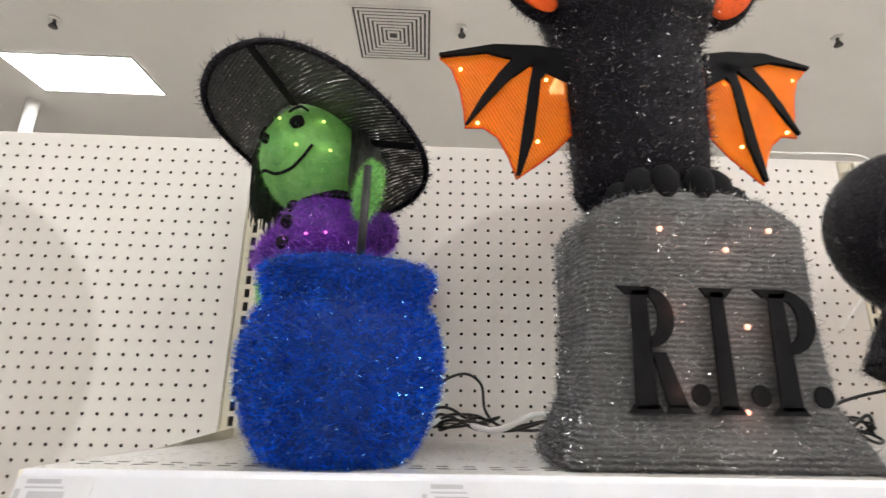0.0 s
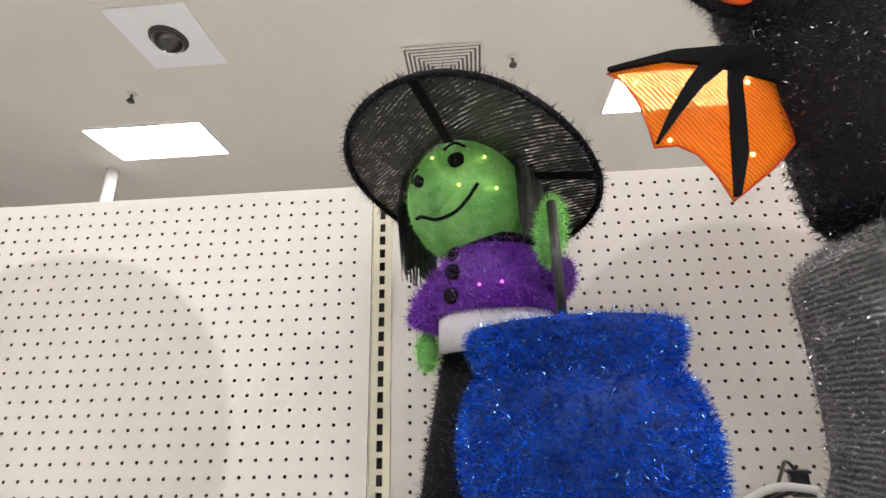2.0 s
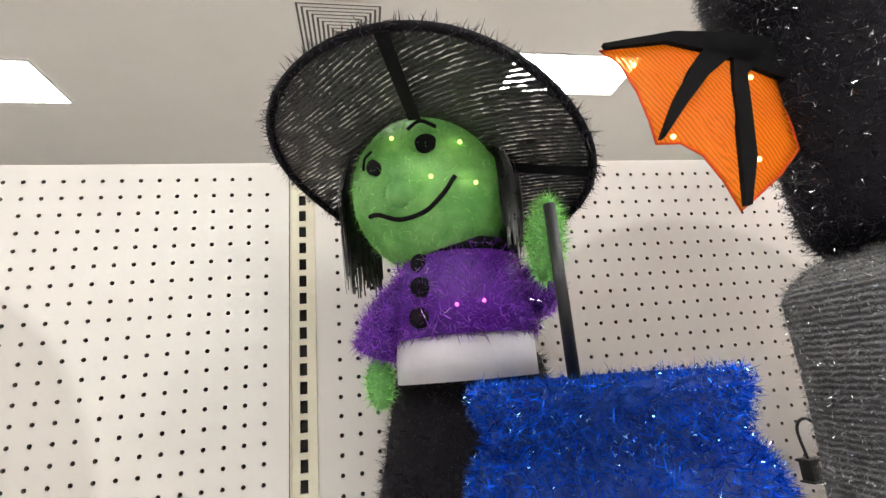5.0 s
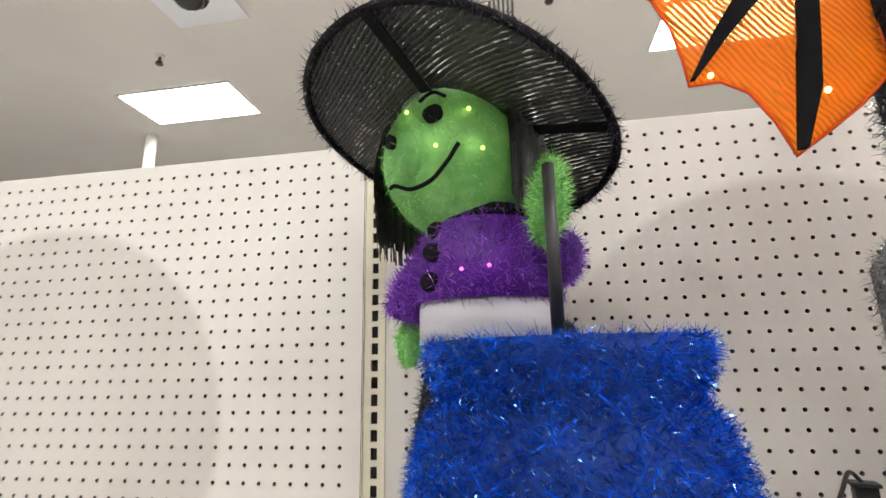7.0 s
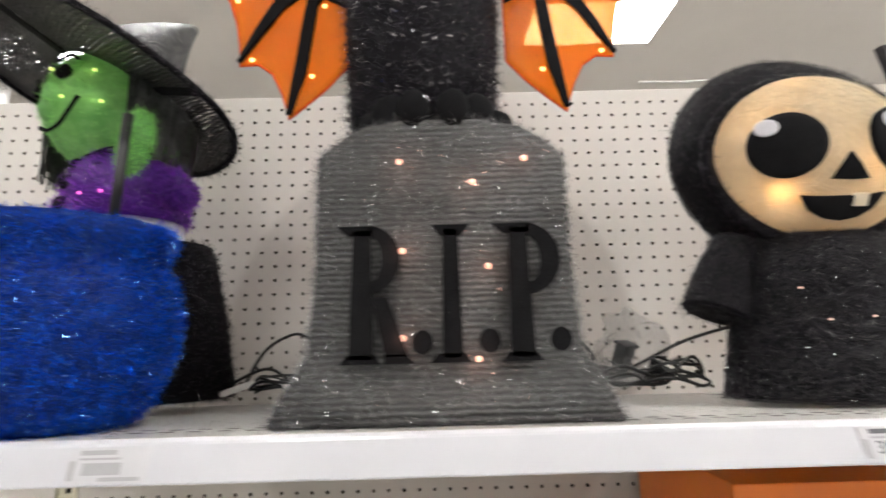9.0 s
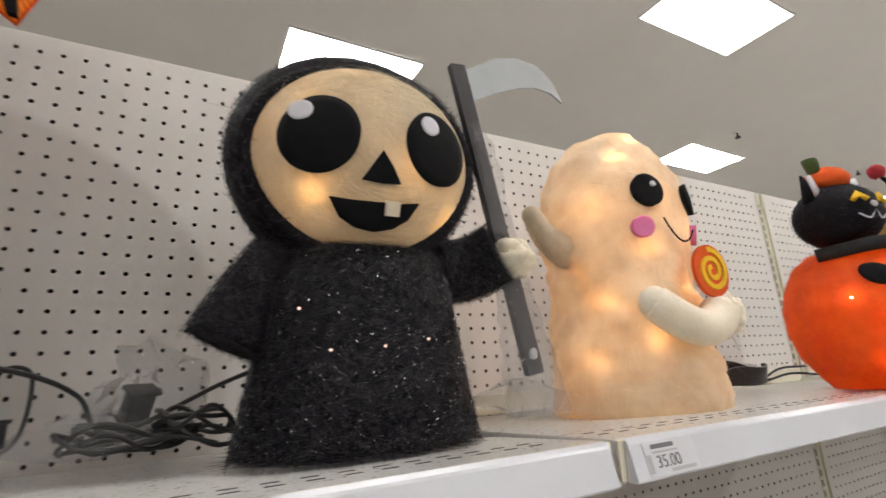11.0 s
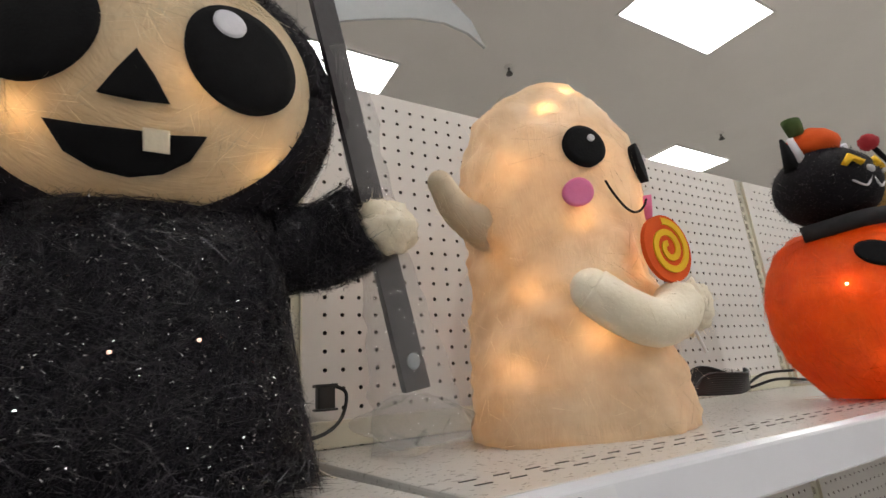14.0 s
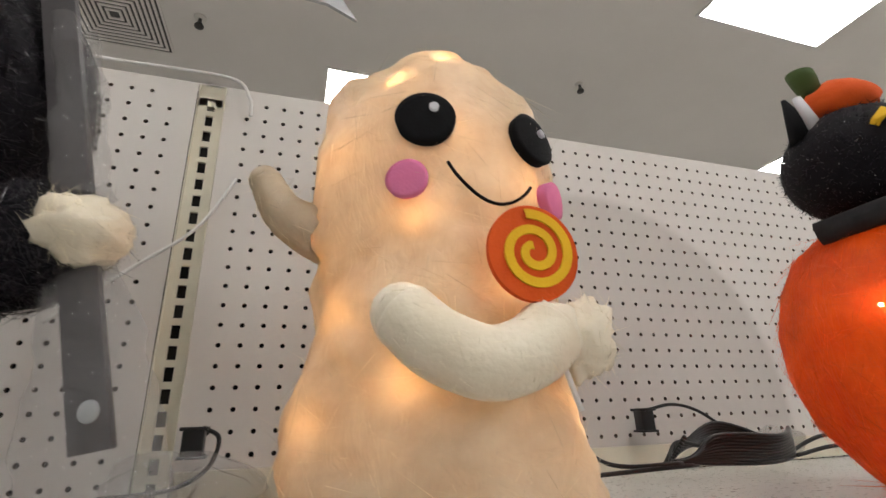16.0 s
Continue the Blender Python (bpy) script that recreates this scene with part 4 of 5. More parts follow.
letter([[(0.009, 0.004), (0.027, 0.004), (0.025, H - 0.004), (0.011, H - 0.004)], foot, [(0.001, H), (0.036, H), (0.028, H - 0.010), (0.008, H - 0.010)]], 0.613, "letter_i")
letter([stem, foot, cap] + bowl(0.024, 0.055, H - 0.066, H, 0.018), 0.676, "letter_p")
for x in (0.604, 0.664, 0.727):
    letter([ellipse(0, 0.018, 0.0095, 0.0105, 20)], x, "dot")
for p in ((0.586, 1.728), (0.707, 1.729), (0.656, 1.706), (0.588, 1.640), (0.668, 1.624), (0.588, 1.560), (0.656, 1.540)):
    bulb(tomb, (p[0] + 0.004, TF - 0.001, p[1]), 0.0030, "tomb_bulb")
    lamp("bulb_light", (p[0] + 0.004, TF - 0.017, p[1]), 0.0075, (1.0, 0.5, 0.36), 0.004)

BX, BY = 0.612, -0.332
body = loft([(BX, BY, Z + 0.288, 0.07, 0.055), (BX, BY, Z + 0.31, 0.084, 0.066), (BX, BY, Z + 0.37, 0.086, 0.072), (BX, BY, Z + 0.44, 0.090, 0.076), (BX, BY, Z + 0.49, 0.090, 0.076), (BX, BY, Z + 0.525, 0.092, 0.077),
             (BX, BY, Z + 0.55, 0.108, 0.09), (BX, BY, Z + 0.60, 0.124, 0.10), (BX, BY, Z + 0.65, 0.118, 0.095), (BX, BY, Z + 0.69, 0.09, 0.07), (BX, BY, Z + 0.705, 0.04, 0.03)], 44)
bp = [(body, M["black_core"]), (strands(body, 22000, 0.014, 0.0008, 0.68), M["black"]), (strands(body, 2800, 0.0050, 0.0008, 0.85, lift=0.008), M["silver"])]
for sx in (-1, 1):
    for q, (u, r) in enumerate(((0.020, 0.017), (0.044, 0.019), (0.067, 0.016))):
        raw("toe", *ball((BX + 0.012 + sx * u, BY - 0.074 + 0.008 * q, Z + 0.298 - 0.004 * q * q), (r, 0.011, r * 1.25), 14, 10, None, 0.12, 60), M["felt"], tomb, "black felt toe")
    ear = ball((BX + sx * 0.138, BY - 0.02, Z + 0.605), (0.036, 0.014, 0.062), 20, 14, Matrix.Rotation(radians(sx * 35), 3, "Y"))
    ear_part = compound("ear", [(ear, M["black_core"]), (strands(ear, 1500, 0.012, 0.0009, 0.6), M["black"])], tomb, "fuzzy black ear", split="")
    raw("inner_ear", *ball((BX + sx * 0.140, BY - 0.032, Z + 0.602), (0.026, 0.008, 0.05), 20, 14, Matrix.Rotation(radians(sx * 35), 3, "Y")), M["orange_felt"], ear_part, "orange felt inner ear")
raw("fang", *tube(curve_pts([(BX + 0.012, BY - 0.112, Z + 0.605), (BX + 0.014, BY - 0.118, Z + 0.58), (BX + 0.026, BY - 0.120, Z + 0.574), (BX + 0.038, BY - 0.118, Z + 0.58), (BX + 0.04, BY - 0.112, Z + 0.605)]), 0.003, 8), M["white_felt"], tomb, "white felt fang outline")
raw("nose", *ball((BX + 0.026, BY - 0.118, Z + 0.612), (0.013, 0.008, 0.01), 14, 10), M["orange_felt"], tomb, "orange felt nose")
compound("bat", bp, tomb, "shaggy black tinsel bat with felt toes")


def wing(sx, y, sh):
    """A stretched sheer wing with three scallops, black felt arm and ribs. Outline in x from the shoulder, z."""
    out = [(0.0, 0.0), (-0.02, 0.022), (-0.075, 0.028), (-0.13, 0.033), (-0.176, 0.028),
           (-0.158, 0.010), (-0.146, -0.024), (-0.140, -0.058), (-0.138, -0.085), (-0.114, -0.086), (-0.095, -0.101), (-0.081, -0.130), (-0.071, -0.163),
           (-0.048, -0.146), (-0.024, -0.128), (0.0, -0.104)]
    pts = [(sh[0] + (u if sx < 0 else -u), sh[1] + w) for u, w in out]
    def at(x, z, lift=0.0):
        d = abs(x - sh[0])
        return (x, y + 0.030 * d / 0.17 - lift, z)
    n = len(pts)
    cx, cz = sh[0] + sx * 0.075, sh[1] - 0.045
    vs, fs = [], []
    rings = 10
    for r in range(1, rings + 1):
        for x, z in pts:
            xx, zz = cx + (x - cx) * r / rings, cz + (z - cz) * r / rings
            vs.append(at(xx, zz, 0.006 * (1 - (r / rings) ** 2) + (0.004 * noise.noise(Vector((xx * 38, zz * 60, sx))) if r < rings else 0)))
    vs.append(at(cx, cz, 0.006))
    for i in range(n):
        j = (i + 1) % n
        fs.append((rings * n, i, j))
        for r in range(rings - 1):
            fs.append((r * n + i, (r + 1) * n + i, (r + 1) * n + j, r * n + j))
    wob = raw("wing", vs, fs, M["wing"], tomb, "sheer orange bat wing stretched on wire")
    md = wob.modifiers.new("thick", "SOLIDIFY")
    md.thickness = 0.0012
    loop = [at(x, z) for x, z in pts] + [at(*pts[0])]
    raw("wire", *tube([Vector(p) for p in loop], 0.0016, 6), M["orange_felt"], wob, "orange wire rim")
    X = lambda u, w: (sh[0] + sx * u, sh[1] + w)
    bars = [[X(0, -0.03), X(0, 0.02), X(0.04, 0.031), X(0.10, 0.039), X(0.177, 0.031), X(0.174, 0.026), X(0.11, 0.027), X(0.06, 0.008)],
            [X(0.040, 0.010), X(0.072, 0.018), X(0.094, -0.008), X(0.117, -0.042), X(0.139, -0.083), X(0.135, -0.083), X(0.104, -0.046), X(0.076, -0.016)],
            [X(0.014, 0.006), X(0.044, 0.014), X(0.054, -0.030), X(0.061, -0.080), X(0.073, -0.160), X(0.067, -0.160), X(0.050, -0.110), X(0.043, -0.060), X(0.038, -0.020)]]
    for bar in bars:
        fr = [at(x, z, 0.010) for x, z in bar]
        bk = [at(x, z, 0.004) for x, z in bar]
        k = len(bar)
        ff = [tuple(range(k)), tuple(range(2 * k - 1, k - 1, -1))] + [(i, k + i, k + (i + 1) % k, (i + 1) % k) for i in range(k)]
        raw("rib", fr + bk, ff, M["felt"], wob, "black felt wing rib", smooth=False)
    wires = curve_pts([at(*X(0.15, -0.005), -0.004), at(*X(0.12, -0.04), -0.006), at(*X(0.09, -0.03), -0.004), at(*X(0.06, -0.10), -0.006), at(*X(0.03, -0.06), -0.004), at(*X(0.01, -0.02), -0.004)])
    raw("light_wire", *tube(wires, 0.0011, 6), M["cable"], wob, "thin dark light wire")
    for u, w in ((0.146, 0.006), (0.122, -0.080), (0.044, -0.112), (0.03, -0.02)):
        bulb(wob, at(*X(u, w), 0.003), 0.0027, "wing_bulb")
    return wob


wing(-1, -0.335, (0.524, 1.982))
wing(1, -0.335, (0.712, 1.985))

# ---- reaper ----
reaper = thing("reaper_decoration", (1.075, -0.28, Z), "light-up hooded skeleton reaper in a black tinsel robe", "decoration", "lit decorations")
RX, RY = 1.075, -0.275
RF = RY - 0.020
rb = loft([(RX - 0.008, RF, Z, 0.114, 0.072), (RX - 0.008, RF, Z + 0.05, 0.103, 0.068), (RX - 0.008, RF, Z + 0.12, 0.091, 0.065), (RX - 0.007, RF, Z + 0.15, 0.086, 0.060), (RX - 0.003, RF, Z + 0.172, 0.078, 0.050), (RX, RF, Z + 0.188, 0.060, 0.034), (RX, RF, Z + 0.198, 0.045, 0.024)], 44, 2.1)
slv = tube(curve_pts([(RX - 0.085, RY - 0.01, Z + 0.175), (RX - 0.110, RY - 0.012, Z + 0.13), (RX - 0.128, RY - 0.015, Z + 0.092)]), 0.028, 16, 0.036)
arm = tube(curve_pts([(RX + 0.075, RY - 0.015, Z + 0.165), (RX + 0.115, RY - 0.02, Z + 0.17), (RX + 0.142, RY - 0.045, Z + 0.184)]), 0.034, 16, 0.034)
rm = Matrix.Rotation(radians(-8), 3, "Z")
FC, FR = (1.069, -0.275, 1.757), (0.125, 0.107, 0.116)
fv, ff = [], []
for k in range(23):
    p = radians(65) * k / 22
    for i in range(56):
        a = 2 * math.pi * i / 56
        fv.append(tuple(rm @ Vector((FR[0] * math.sin(p) * math.cos(a), -FR[1] * math.cos(p), FR[2] * math.sin(p) * math.sin(a))) + Vector(FC)))
for k in range(22):
    for i in range(56):
        j = (i + 1) % 56
        ff.append((k * 56 + i, k * 56 + j, (k + 1) * 56 + j, (k + 1) * 56 + i))
face = (fv, ff)
HX = 1.070
hood_rings = [(-0.338, 0.113, 0.096, 1.757), (-0.332, 0.122, 0.106, 1.764), (-0.315, 0.131, 0.117, 1.770), (-0.285, 0.136, 0.131, 1.779), (-0.25, 0.124, 0.129, 1.788), (-0.21, 0.104, 0.110, 1.795), (-0.18, 0.078, 0.085, 1.79), (-0.16, 0.045, 0.05, 1.79), (-0.155, 0.02, 0.02, 1.79)]
hv, hf = [], []
for y, rx, rz, zc in hood_rings:
    for i in range(44):
        a = 2 * math.pi * i / 44
        pinch = 1 - 0.03 * max(0.0, -math.sin(a)) ** 2
        v = Vector((0.98 * rx * pinch * math.cos(a), y + 0.012 - FC[1], rz * math.sin(a) * (1 + 0.10 * max(0.0, -math.sin(a)))))
        v = rm @ v
        hv.append((v.x + HX - 0.004, v.y + FC[1], v.z + zc))
for k in range(len(hood_rings) - 1):
    for i in range(44):
        j = (i + 1) % 44
        hf.append((k * 44 + i, k * 44 + j, (k + 1) * 44 + j, (k + 1) * 44 + i))
rim = tube([Vector(hv[i % 44]) for i in range(45)], 0.008, 10)
tooth = [(-0.040, -0.056), (-0.02, -0.059), (0.007, -0.060), (0.022, -0.060), (0.040, -0.057), (0.031, -0.071), (0.017, -0.079), (0.0, -0.082), (-0.017, -0.079), (-0.031, -0.071)]


def off_eyes(p):
    """Keeps the loose fibres clear of the felt eyes, nose and mouth."""
    dx, dz = p[:, 0] - FC[0], p[:, 2] - FC[2]
    ok = ((dx + 0.012) / 0.092) ** 2 + (dz / 0.086) ** 2 < 1
    for u, w, ru, rw in ((-0.062, -0.002, 0.046, 0.048), (0.044, -0.003, 0.044, 0.048), (-0.010, -0.034, 0.026, 0.022), (-0.014, -0.068, 0.048, 0.022)):
        ok &= ((dx - u) / ru) ** 2 + ((dz - w) / rw) ** 2 > 1
    return ok


rp = [(rb, M["black_core"]), (strands(rb, 16000, 0.0055, 0.0006, 0.9), M["black"]), (strands(rb, 26000, 0.024, 0.0004, 1.0, flat=True, lift=0.002), M["thread"]), (strands(rb, 6500, 0.0019, 0.0006, 0.9, lift=0.003), M["silver"]),
      (slv, M["black_core"]), (strands(slv, 3500, 0.006, 0.0007, 0.9), M["black"]), (strands(slv, 3000, 0.02, 0.0004, 1.0, flat=True, lift=0.002), M["thread"]),
      (arm, M["black_core"]), (strands(arm, 3500, 0.006, 0.0007, 0.9), M["black"]), (strands(arm, 3000, 0.02, 0.0004, 1.0, flat=True, lift=0.002), M["thread"]), (strands(arm, 160, 0.0018, 0.0006, 0.9, lift=0.003), M["silver"]),
      ((hv, hf), M["black_core"]), (strands((hv, hf), 9000, 0.0065, 0.0007, 0.88), M["black"]), (strands((hv, hf), 6000, 0.02, 0.0004, 1.0, flat=True, lift=0.002), M["thread"]), (rim, M["black_core"]), (strands(rim, 3000, 0.010, 0.0009, 0.8), M["black"]),
      (face, M["skull"]),
      (strands(face, 6500, 0.026, 0.00045, 1.0, keep=off_eyes, flat=True), M["fibre"]),
      (on_skin(ellipse(-0.049, -0.002, 0.0335, 0.0355, 36), FC, FR, 0.0055, rm), M["felt"]),
      (on_skin(ellipse(0.058, -0.003, 0.0315, 0.0355, 36), FC, FR, 0.0055, rm), M["felt"]),
      (on_skin(ellipse(-0.064, 0.019, 0.0100, 0.0095), FC, FR, 0.007, rm), M["white_felt"]),
      (on_skin(ellipse(0.049, 0.015, 0.0090, 0.0095), FC, FR, 0.007, rm), M["white_felt"]),
      (on_skin([(0.004, -0.017), (-0.005, -0.030), (-0.014, -0.043), (0.004, -0.045), (0.021, -0.044), (0.013, -0.030)], FC, FR, 0.004, rm), M["felt"]),
      (on_skin(tooth, FC, FR, 0.004, rm, (0.0, -0.065)), M["felt"]),
      (on_skin([(0.008, -0.058), (0.008, -0.069), (0.021, -0.069), (0.021, -0.058)], FC, FR, 0.006, rm), M["cream"])]
fist = merge(ball((1.231, -0.324, 1.665), (0.0255, 0.026, 0.0225), 24, 18, None, 0.3, 30), ball((1.222, -0.334, 1.674), (0.014, 0.012, 0.012), 14, 10, None, 0.2, 40))
rp.append((strands(fist, 700, 0.012, 0.0004, 1.0, flat=True), M["fibre"]))
rp.append((fist, M["cream"]))
compound("figure", rp, reaper, "black-robed figure with a cream skull face")
for p in ((1.015, 1.568), (1.06, 1.57), (1.10, 1.575), (0.99, 1.60)):
    bulb(reaper, (p[0], RY - 0.096, p[1]), 0.0011, "faint_bulb")
SA, SB = Vector((1.172, -0.330, 1.893)), Vector((1.256, -0.314, 1.539))
scythe = raw("scythe_handle", *merge(*[plate([(-0.0105, 0), (0.0105, 0), (0.0095, (SB - SA).length), (-0.0095, (SB - SA).length)], SB + Vector((0, 0.004, 0)), (0.985, 0.0, 0.17), SA - SB, 0.009)]), M["dark_wood"], reaper, "dark grey scythe handle", smooth=False)
bl = [(-0.010, -0.030), (0.0, -0.014), (0.025, 0.006), (0.066, 0.037), (0.114, 0.060), (0.168, 0.071), (0.203, 0.061), (0.227, 0.034), (0.196, 0.039), (0.155, 0.031), (0.111, 0.012), (0.064, -0.015), (0.024, -0.040), (0.007, -0.053)]
raw("button", *ball(tuple(SB + (SA - SB).normalized() * 0.022 + Vector((0.001, -0.006, 0))), (0.0055, 0.003, 0.0065), 14, 10), M["blade"], scythe, "pale round plastic button")
raw("scythe_blade", *plate(bl, (1.178, -0.326, 1.900), (0.963, 0.27, 0), (0, 0, 1), 0.0035), M["blade"], reaper, "curved pale grey scythe blade", smooth=False)


def film_sleeve(sections):
    """Loose clear film round the scythe handle, creased all over."""
    v, f = loft(sections, 44, 2.0, cap=False)
    out = []
    for x, y, z in v:
        q = Vector((x, y, z))
        out.append((x + 0.006 * noise.noise(q * 55), y + 0.006 * noise.noise(q * 55 + Vector((4, 9, 1))), z + 0.004 * noise.noise(q * 70 + Vector((1, 2, 8)))))
    return raw("plastic_sleeve", out, f, M["bag"], reaper, "crumpled clear plastic film sleeve", smooth=False)


def sleeve_rings(points, n=16):
    zs = np.linspace(points[0][2], points[-1][2], n)
    col = list(zip(*points))
    return [tuple(float(np.interp(z, col[2], c)) if k != 2 else float(z) for k, c in enumerate(col)) for z in zs]


film_sleeve(sleeve_rings([(1.264, -0.308, 1.494, 0.044, 0.018), (1.258, -0.312, 1.53, 0.038, 0.016), (1.248, -0.313, 1.58, 0.032, 0.015), (1.238, -0.316, 1.63, 0.023, 0.014), (1.233, -0.318, 1.65, 0.016, 0.012)]))
film_sleeve(sleeve_rings([(1.226, -0.322, 1.69, 0.015, 0.011), (1.214, -0.324, 1.74, 0.017, 0.011), (1.203, -0.326, 1.79, 0.016, 0.010), (1.196, -0.327, 1.82, 0.013, 0.009)]))
for p in ((1.008, -0.342, 1.710), (1.090, -0.360, 1.735), (1.132, -0.335, 1.70), (1.052, -0.328, 1.825), (1.005, -0.328, 1.79)):
    lamp("bulb_light", p, 0.034, size=0.006)

# ---- ghost ----
ghost = thing("ghost_decoration", (1.467, -0.275, Z), "glowing cream fibre ghost holding a spiral lollipop", "decoration", "lit decorations")
GX, GY = 1.478, -0.258
GZ = 1.477
prof_z = [0.0, 0.02, 0.06, 0.11, 0.16, 0.21, 0.25, 0.29, 0.33, 0.365, 0.39, 0.41, 0.421]
prof_r = [0.126, 0.127, 0.122, 0.114, 0.110, 0.110, 0.113, 0.114, 0.109, 0.096, 0.078, 0.05, 0.012]
secs = []
for k in range(49):
    z = 0.421 * (k / 48) if k < 40 else 0.421 * (40 / 48 + (8 / 48) * math.sin((k - 40) / 8 * math.pi / 2))
    r = float(np.interp(z, prof_z, prof_r))
    secs.append((GX, GY, Z - 0.007 + 0.97 * z, r, r * 0.86))
gv, gf = loft(secs, 96)


def crumple(v):
    q = Vector(v)
    a = -0.004 + 0.011 * noise.noise(q * 13) + 0.0065 * noise.noise(q * 38 + Vector((3, 1, 7))) + 0.010 * abs(noise.noise(Vector((q.x * 20, q.y * 20, q.z * 55))))
    front = max(0.0, min(1.0, (GY - 0.02 - q.y) / 0.03)) * max(0.0, 1 - abs(q.z - 1.742) / 0.085)
    a *= 1 - 0.85 * min(1.0, 1.6 * front)
    d = Vector((q.x - GX, q.y - GY, 0))
    d = d.normalized() if d.length > 1e-4 else Vector((0, 0, 1))
    return (q.x + d.x * a, q.y + d.y * a, q.z + (0.4 * a if q.z > Z + 0.3 else 0))


gv = [crumple(v) for v in gv]
EC, ER = (GX, GY, GZ + 0.27), (0.114, 0.098, 0.15)
gm = Matrix.Rotation(radians(-1), 3, "Z")
gp = gm
arm1 = tube(curve_pts([(GX - 0.085, GY, GZ + 0.218), (GX - 0.115, GY + 0.0, GZ + 0.230), (GX - 0.136, GY + 0.002, GZ + 0.245), (GX - 0.152, GY + 0.004, GZ + 0.273)]), 0.026, 18, 0.0135)
tip1 = ball((GX - 0.152, GY + 0.004, GZ + 0.272), (0.0135, 0.0135, 0.014), 16, 12)
compound("body", [((gv, gf), M["ghost"]), (strands((gv, gf), 2600, 0.04, 0.00035, 1.0, flat=True), M["fibre"]), (arm1, M["ghost"]), (tip1, M["ghost"]), (strands(arm1, 300, 0.02, 0.0004, 1.0, flat=True), M["fibre"])], ghost, "rounded cream glass-fibre ghost body", "fibre_fuzz")
for nm, o, material, lift in (("eye", ellipse(-0.032, 0.019, 0.0215, 0.0225, 32), M["felt"], 0.007), ("eye", ellipse(0.058, 0.019, 0.0215, 0.0225, 32), M["felt"], 0.0085),
                              ("eye_glint", ellipse(-0.026, 0.026, 0.0034, 0.0036), M["white_felt"], 0.0095), ("eye_glint", ellipse(0.065, 0.026, 0.0034, 0.0036), M["white_felt"], 0.011),
                              ("cheek", ellipse(-0.045, -0.031, 0.0140, 0.0140), M["pink_felt"], 0.007), ("cheek", ellipse(0.078, -0.027, 0.0140, 0.0140), M["pink_felt"], 0.0085)):
    raw(nm, *on_skin(o, EC, ER, lift, gp), material, ghost, {"eye": "round black felt eye", "cheek": "round pink felt cheek"}.get(nm, "small white felt glint"))
sm = []
for k in range(15):
    t = k / 14
    u, w = -0.019 + 0.071 * t, -0.020 - 0.008 * t - 0.024 * math.sin(math.pi * t) ** 0.8
    s = math.sqrt(1 - (u / ER[0]) ** 2 - (w / ER[2]) ** 2)
    sm.append(gp @ Vector((u, -ER[1] * s - 0.0075, w)) + Vector(EC))
raw("smile", *tube(sm, 0.0013, 8), M["felt"], ghost, "thin black cord smile")
A1 = curve_pts([(1.426, -0.350, GZ + 0.138), (1.445, -0.366, GZ + 0.117), (1.475, -0.374, GZ + 0.105), (1.503, -0.374, GZ + 0.112), (1.520, -0.370, GZ + 0.124)])
a1 = merge(tube(A1, 0.0225, 20, 0.0235), ball(A1[0], (0.0215, 0.019, 0.0215), 20, 14), ball(A1[-1], (0.021, 0.02, 0.022), 20, 14, None, 0.2, 30))
compound("arm", [(a1, M["cream"]), (strands(a1, 500, 0.010, 0.0003, 1.0, flat=True), M["fibre"])], ghost, "cream fibre arm across the front", "fibre_fuzz")
fs1 = ball((1.552, -0.362, GZ + 0.122), (0.019, 0.019, 0.028), 26, 20, Matrix.Rotation(radians(15), 3, "Y"), 0.4, 30)
compound("fist", [(fs1, M["cream"]), (strands(fs1, 400, 0.014, 0.0004, 1.0, flat=True), M["fibre"])], ghost, "cream fibre fist round the stick", "fibre_fuzz")
LC = Vector((1.511, -0.373, GZ + 0.178))
lm = Matrix.Rotation(radians(-2), 3, "Z")
lu, lw = lm @ Vector((1, 0, 0)), Vector((0, 0, 1))
lolly = raw("lollipop_disc", *plate(ellipse(0, 0, 0.033, 0.0345, 40), LC, lu, lw, 0.005), M["orange_felt"], ghost, "round orange felt lollipop", smooth=False)
sv, sf = [], []
for k in range(61):
    t = k / 60
    a = 1.75 + 4 * math.pi - (1 - t) * 4.0 * math.pi
    r = 0.0045 + 0.0235 * t
    th = 0.0030 + 0.0004 * t
    n = lu.cross(lw)
    for rr in (r - th, r + th):
        q = LC + n * 0.0068 + lu * rr * math.cos(a) + lw * rr * math.sin(a)
        sv.append(tuple(q))
        sv.append(tuple(q - n * 0.003))
    if k:
        b = 4 * k
        sf += [(b - 4, b - 2, b + 2, b), (b - 4, b, b + 1, b - 3), (b - 2, b - 1, b + 3, b + 2)]
raw("swirl", sv, sf, M["yellow_felt"], lolly, "yellow felt spiral", smooth=False)
raw("lollipop_stick", *tube([tuple(LC + Vector((0.004, 0.003, -0.03))), (1.530, -0.382, GZ + 0.075)], 0.0018, 8), M["white_metal"], ghost, "thin white stick")
for a, z in ((-150, 0.275), (-112, 0.215), (-148, 0.145), (-118, 0.095), (-72, 0.165), (-125, 0.345), (-45, 0.075), (-172, 0.20), (-60, 0.25), (-160, 0.07), (-95, 0.385), (-100, 0.285), (-20, 0.19)):
    r = float(np.interp(z, prof_z, prof_r)) - 0.020
    lamp("bulb_light", (GX + r * math.cos(radians(a)), GY + 0.86 * r * math.sin(radians(a)), GZ + z), 0.044, (1.0, 0.50, 0.19), 0.007)
bulb(ghost, (1.556, -0.335, 1.541), 0.0022)

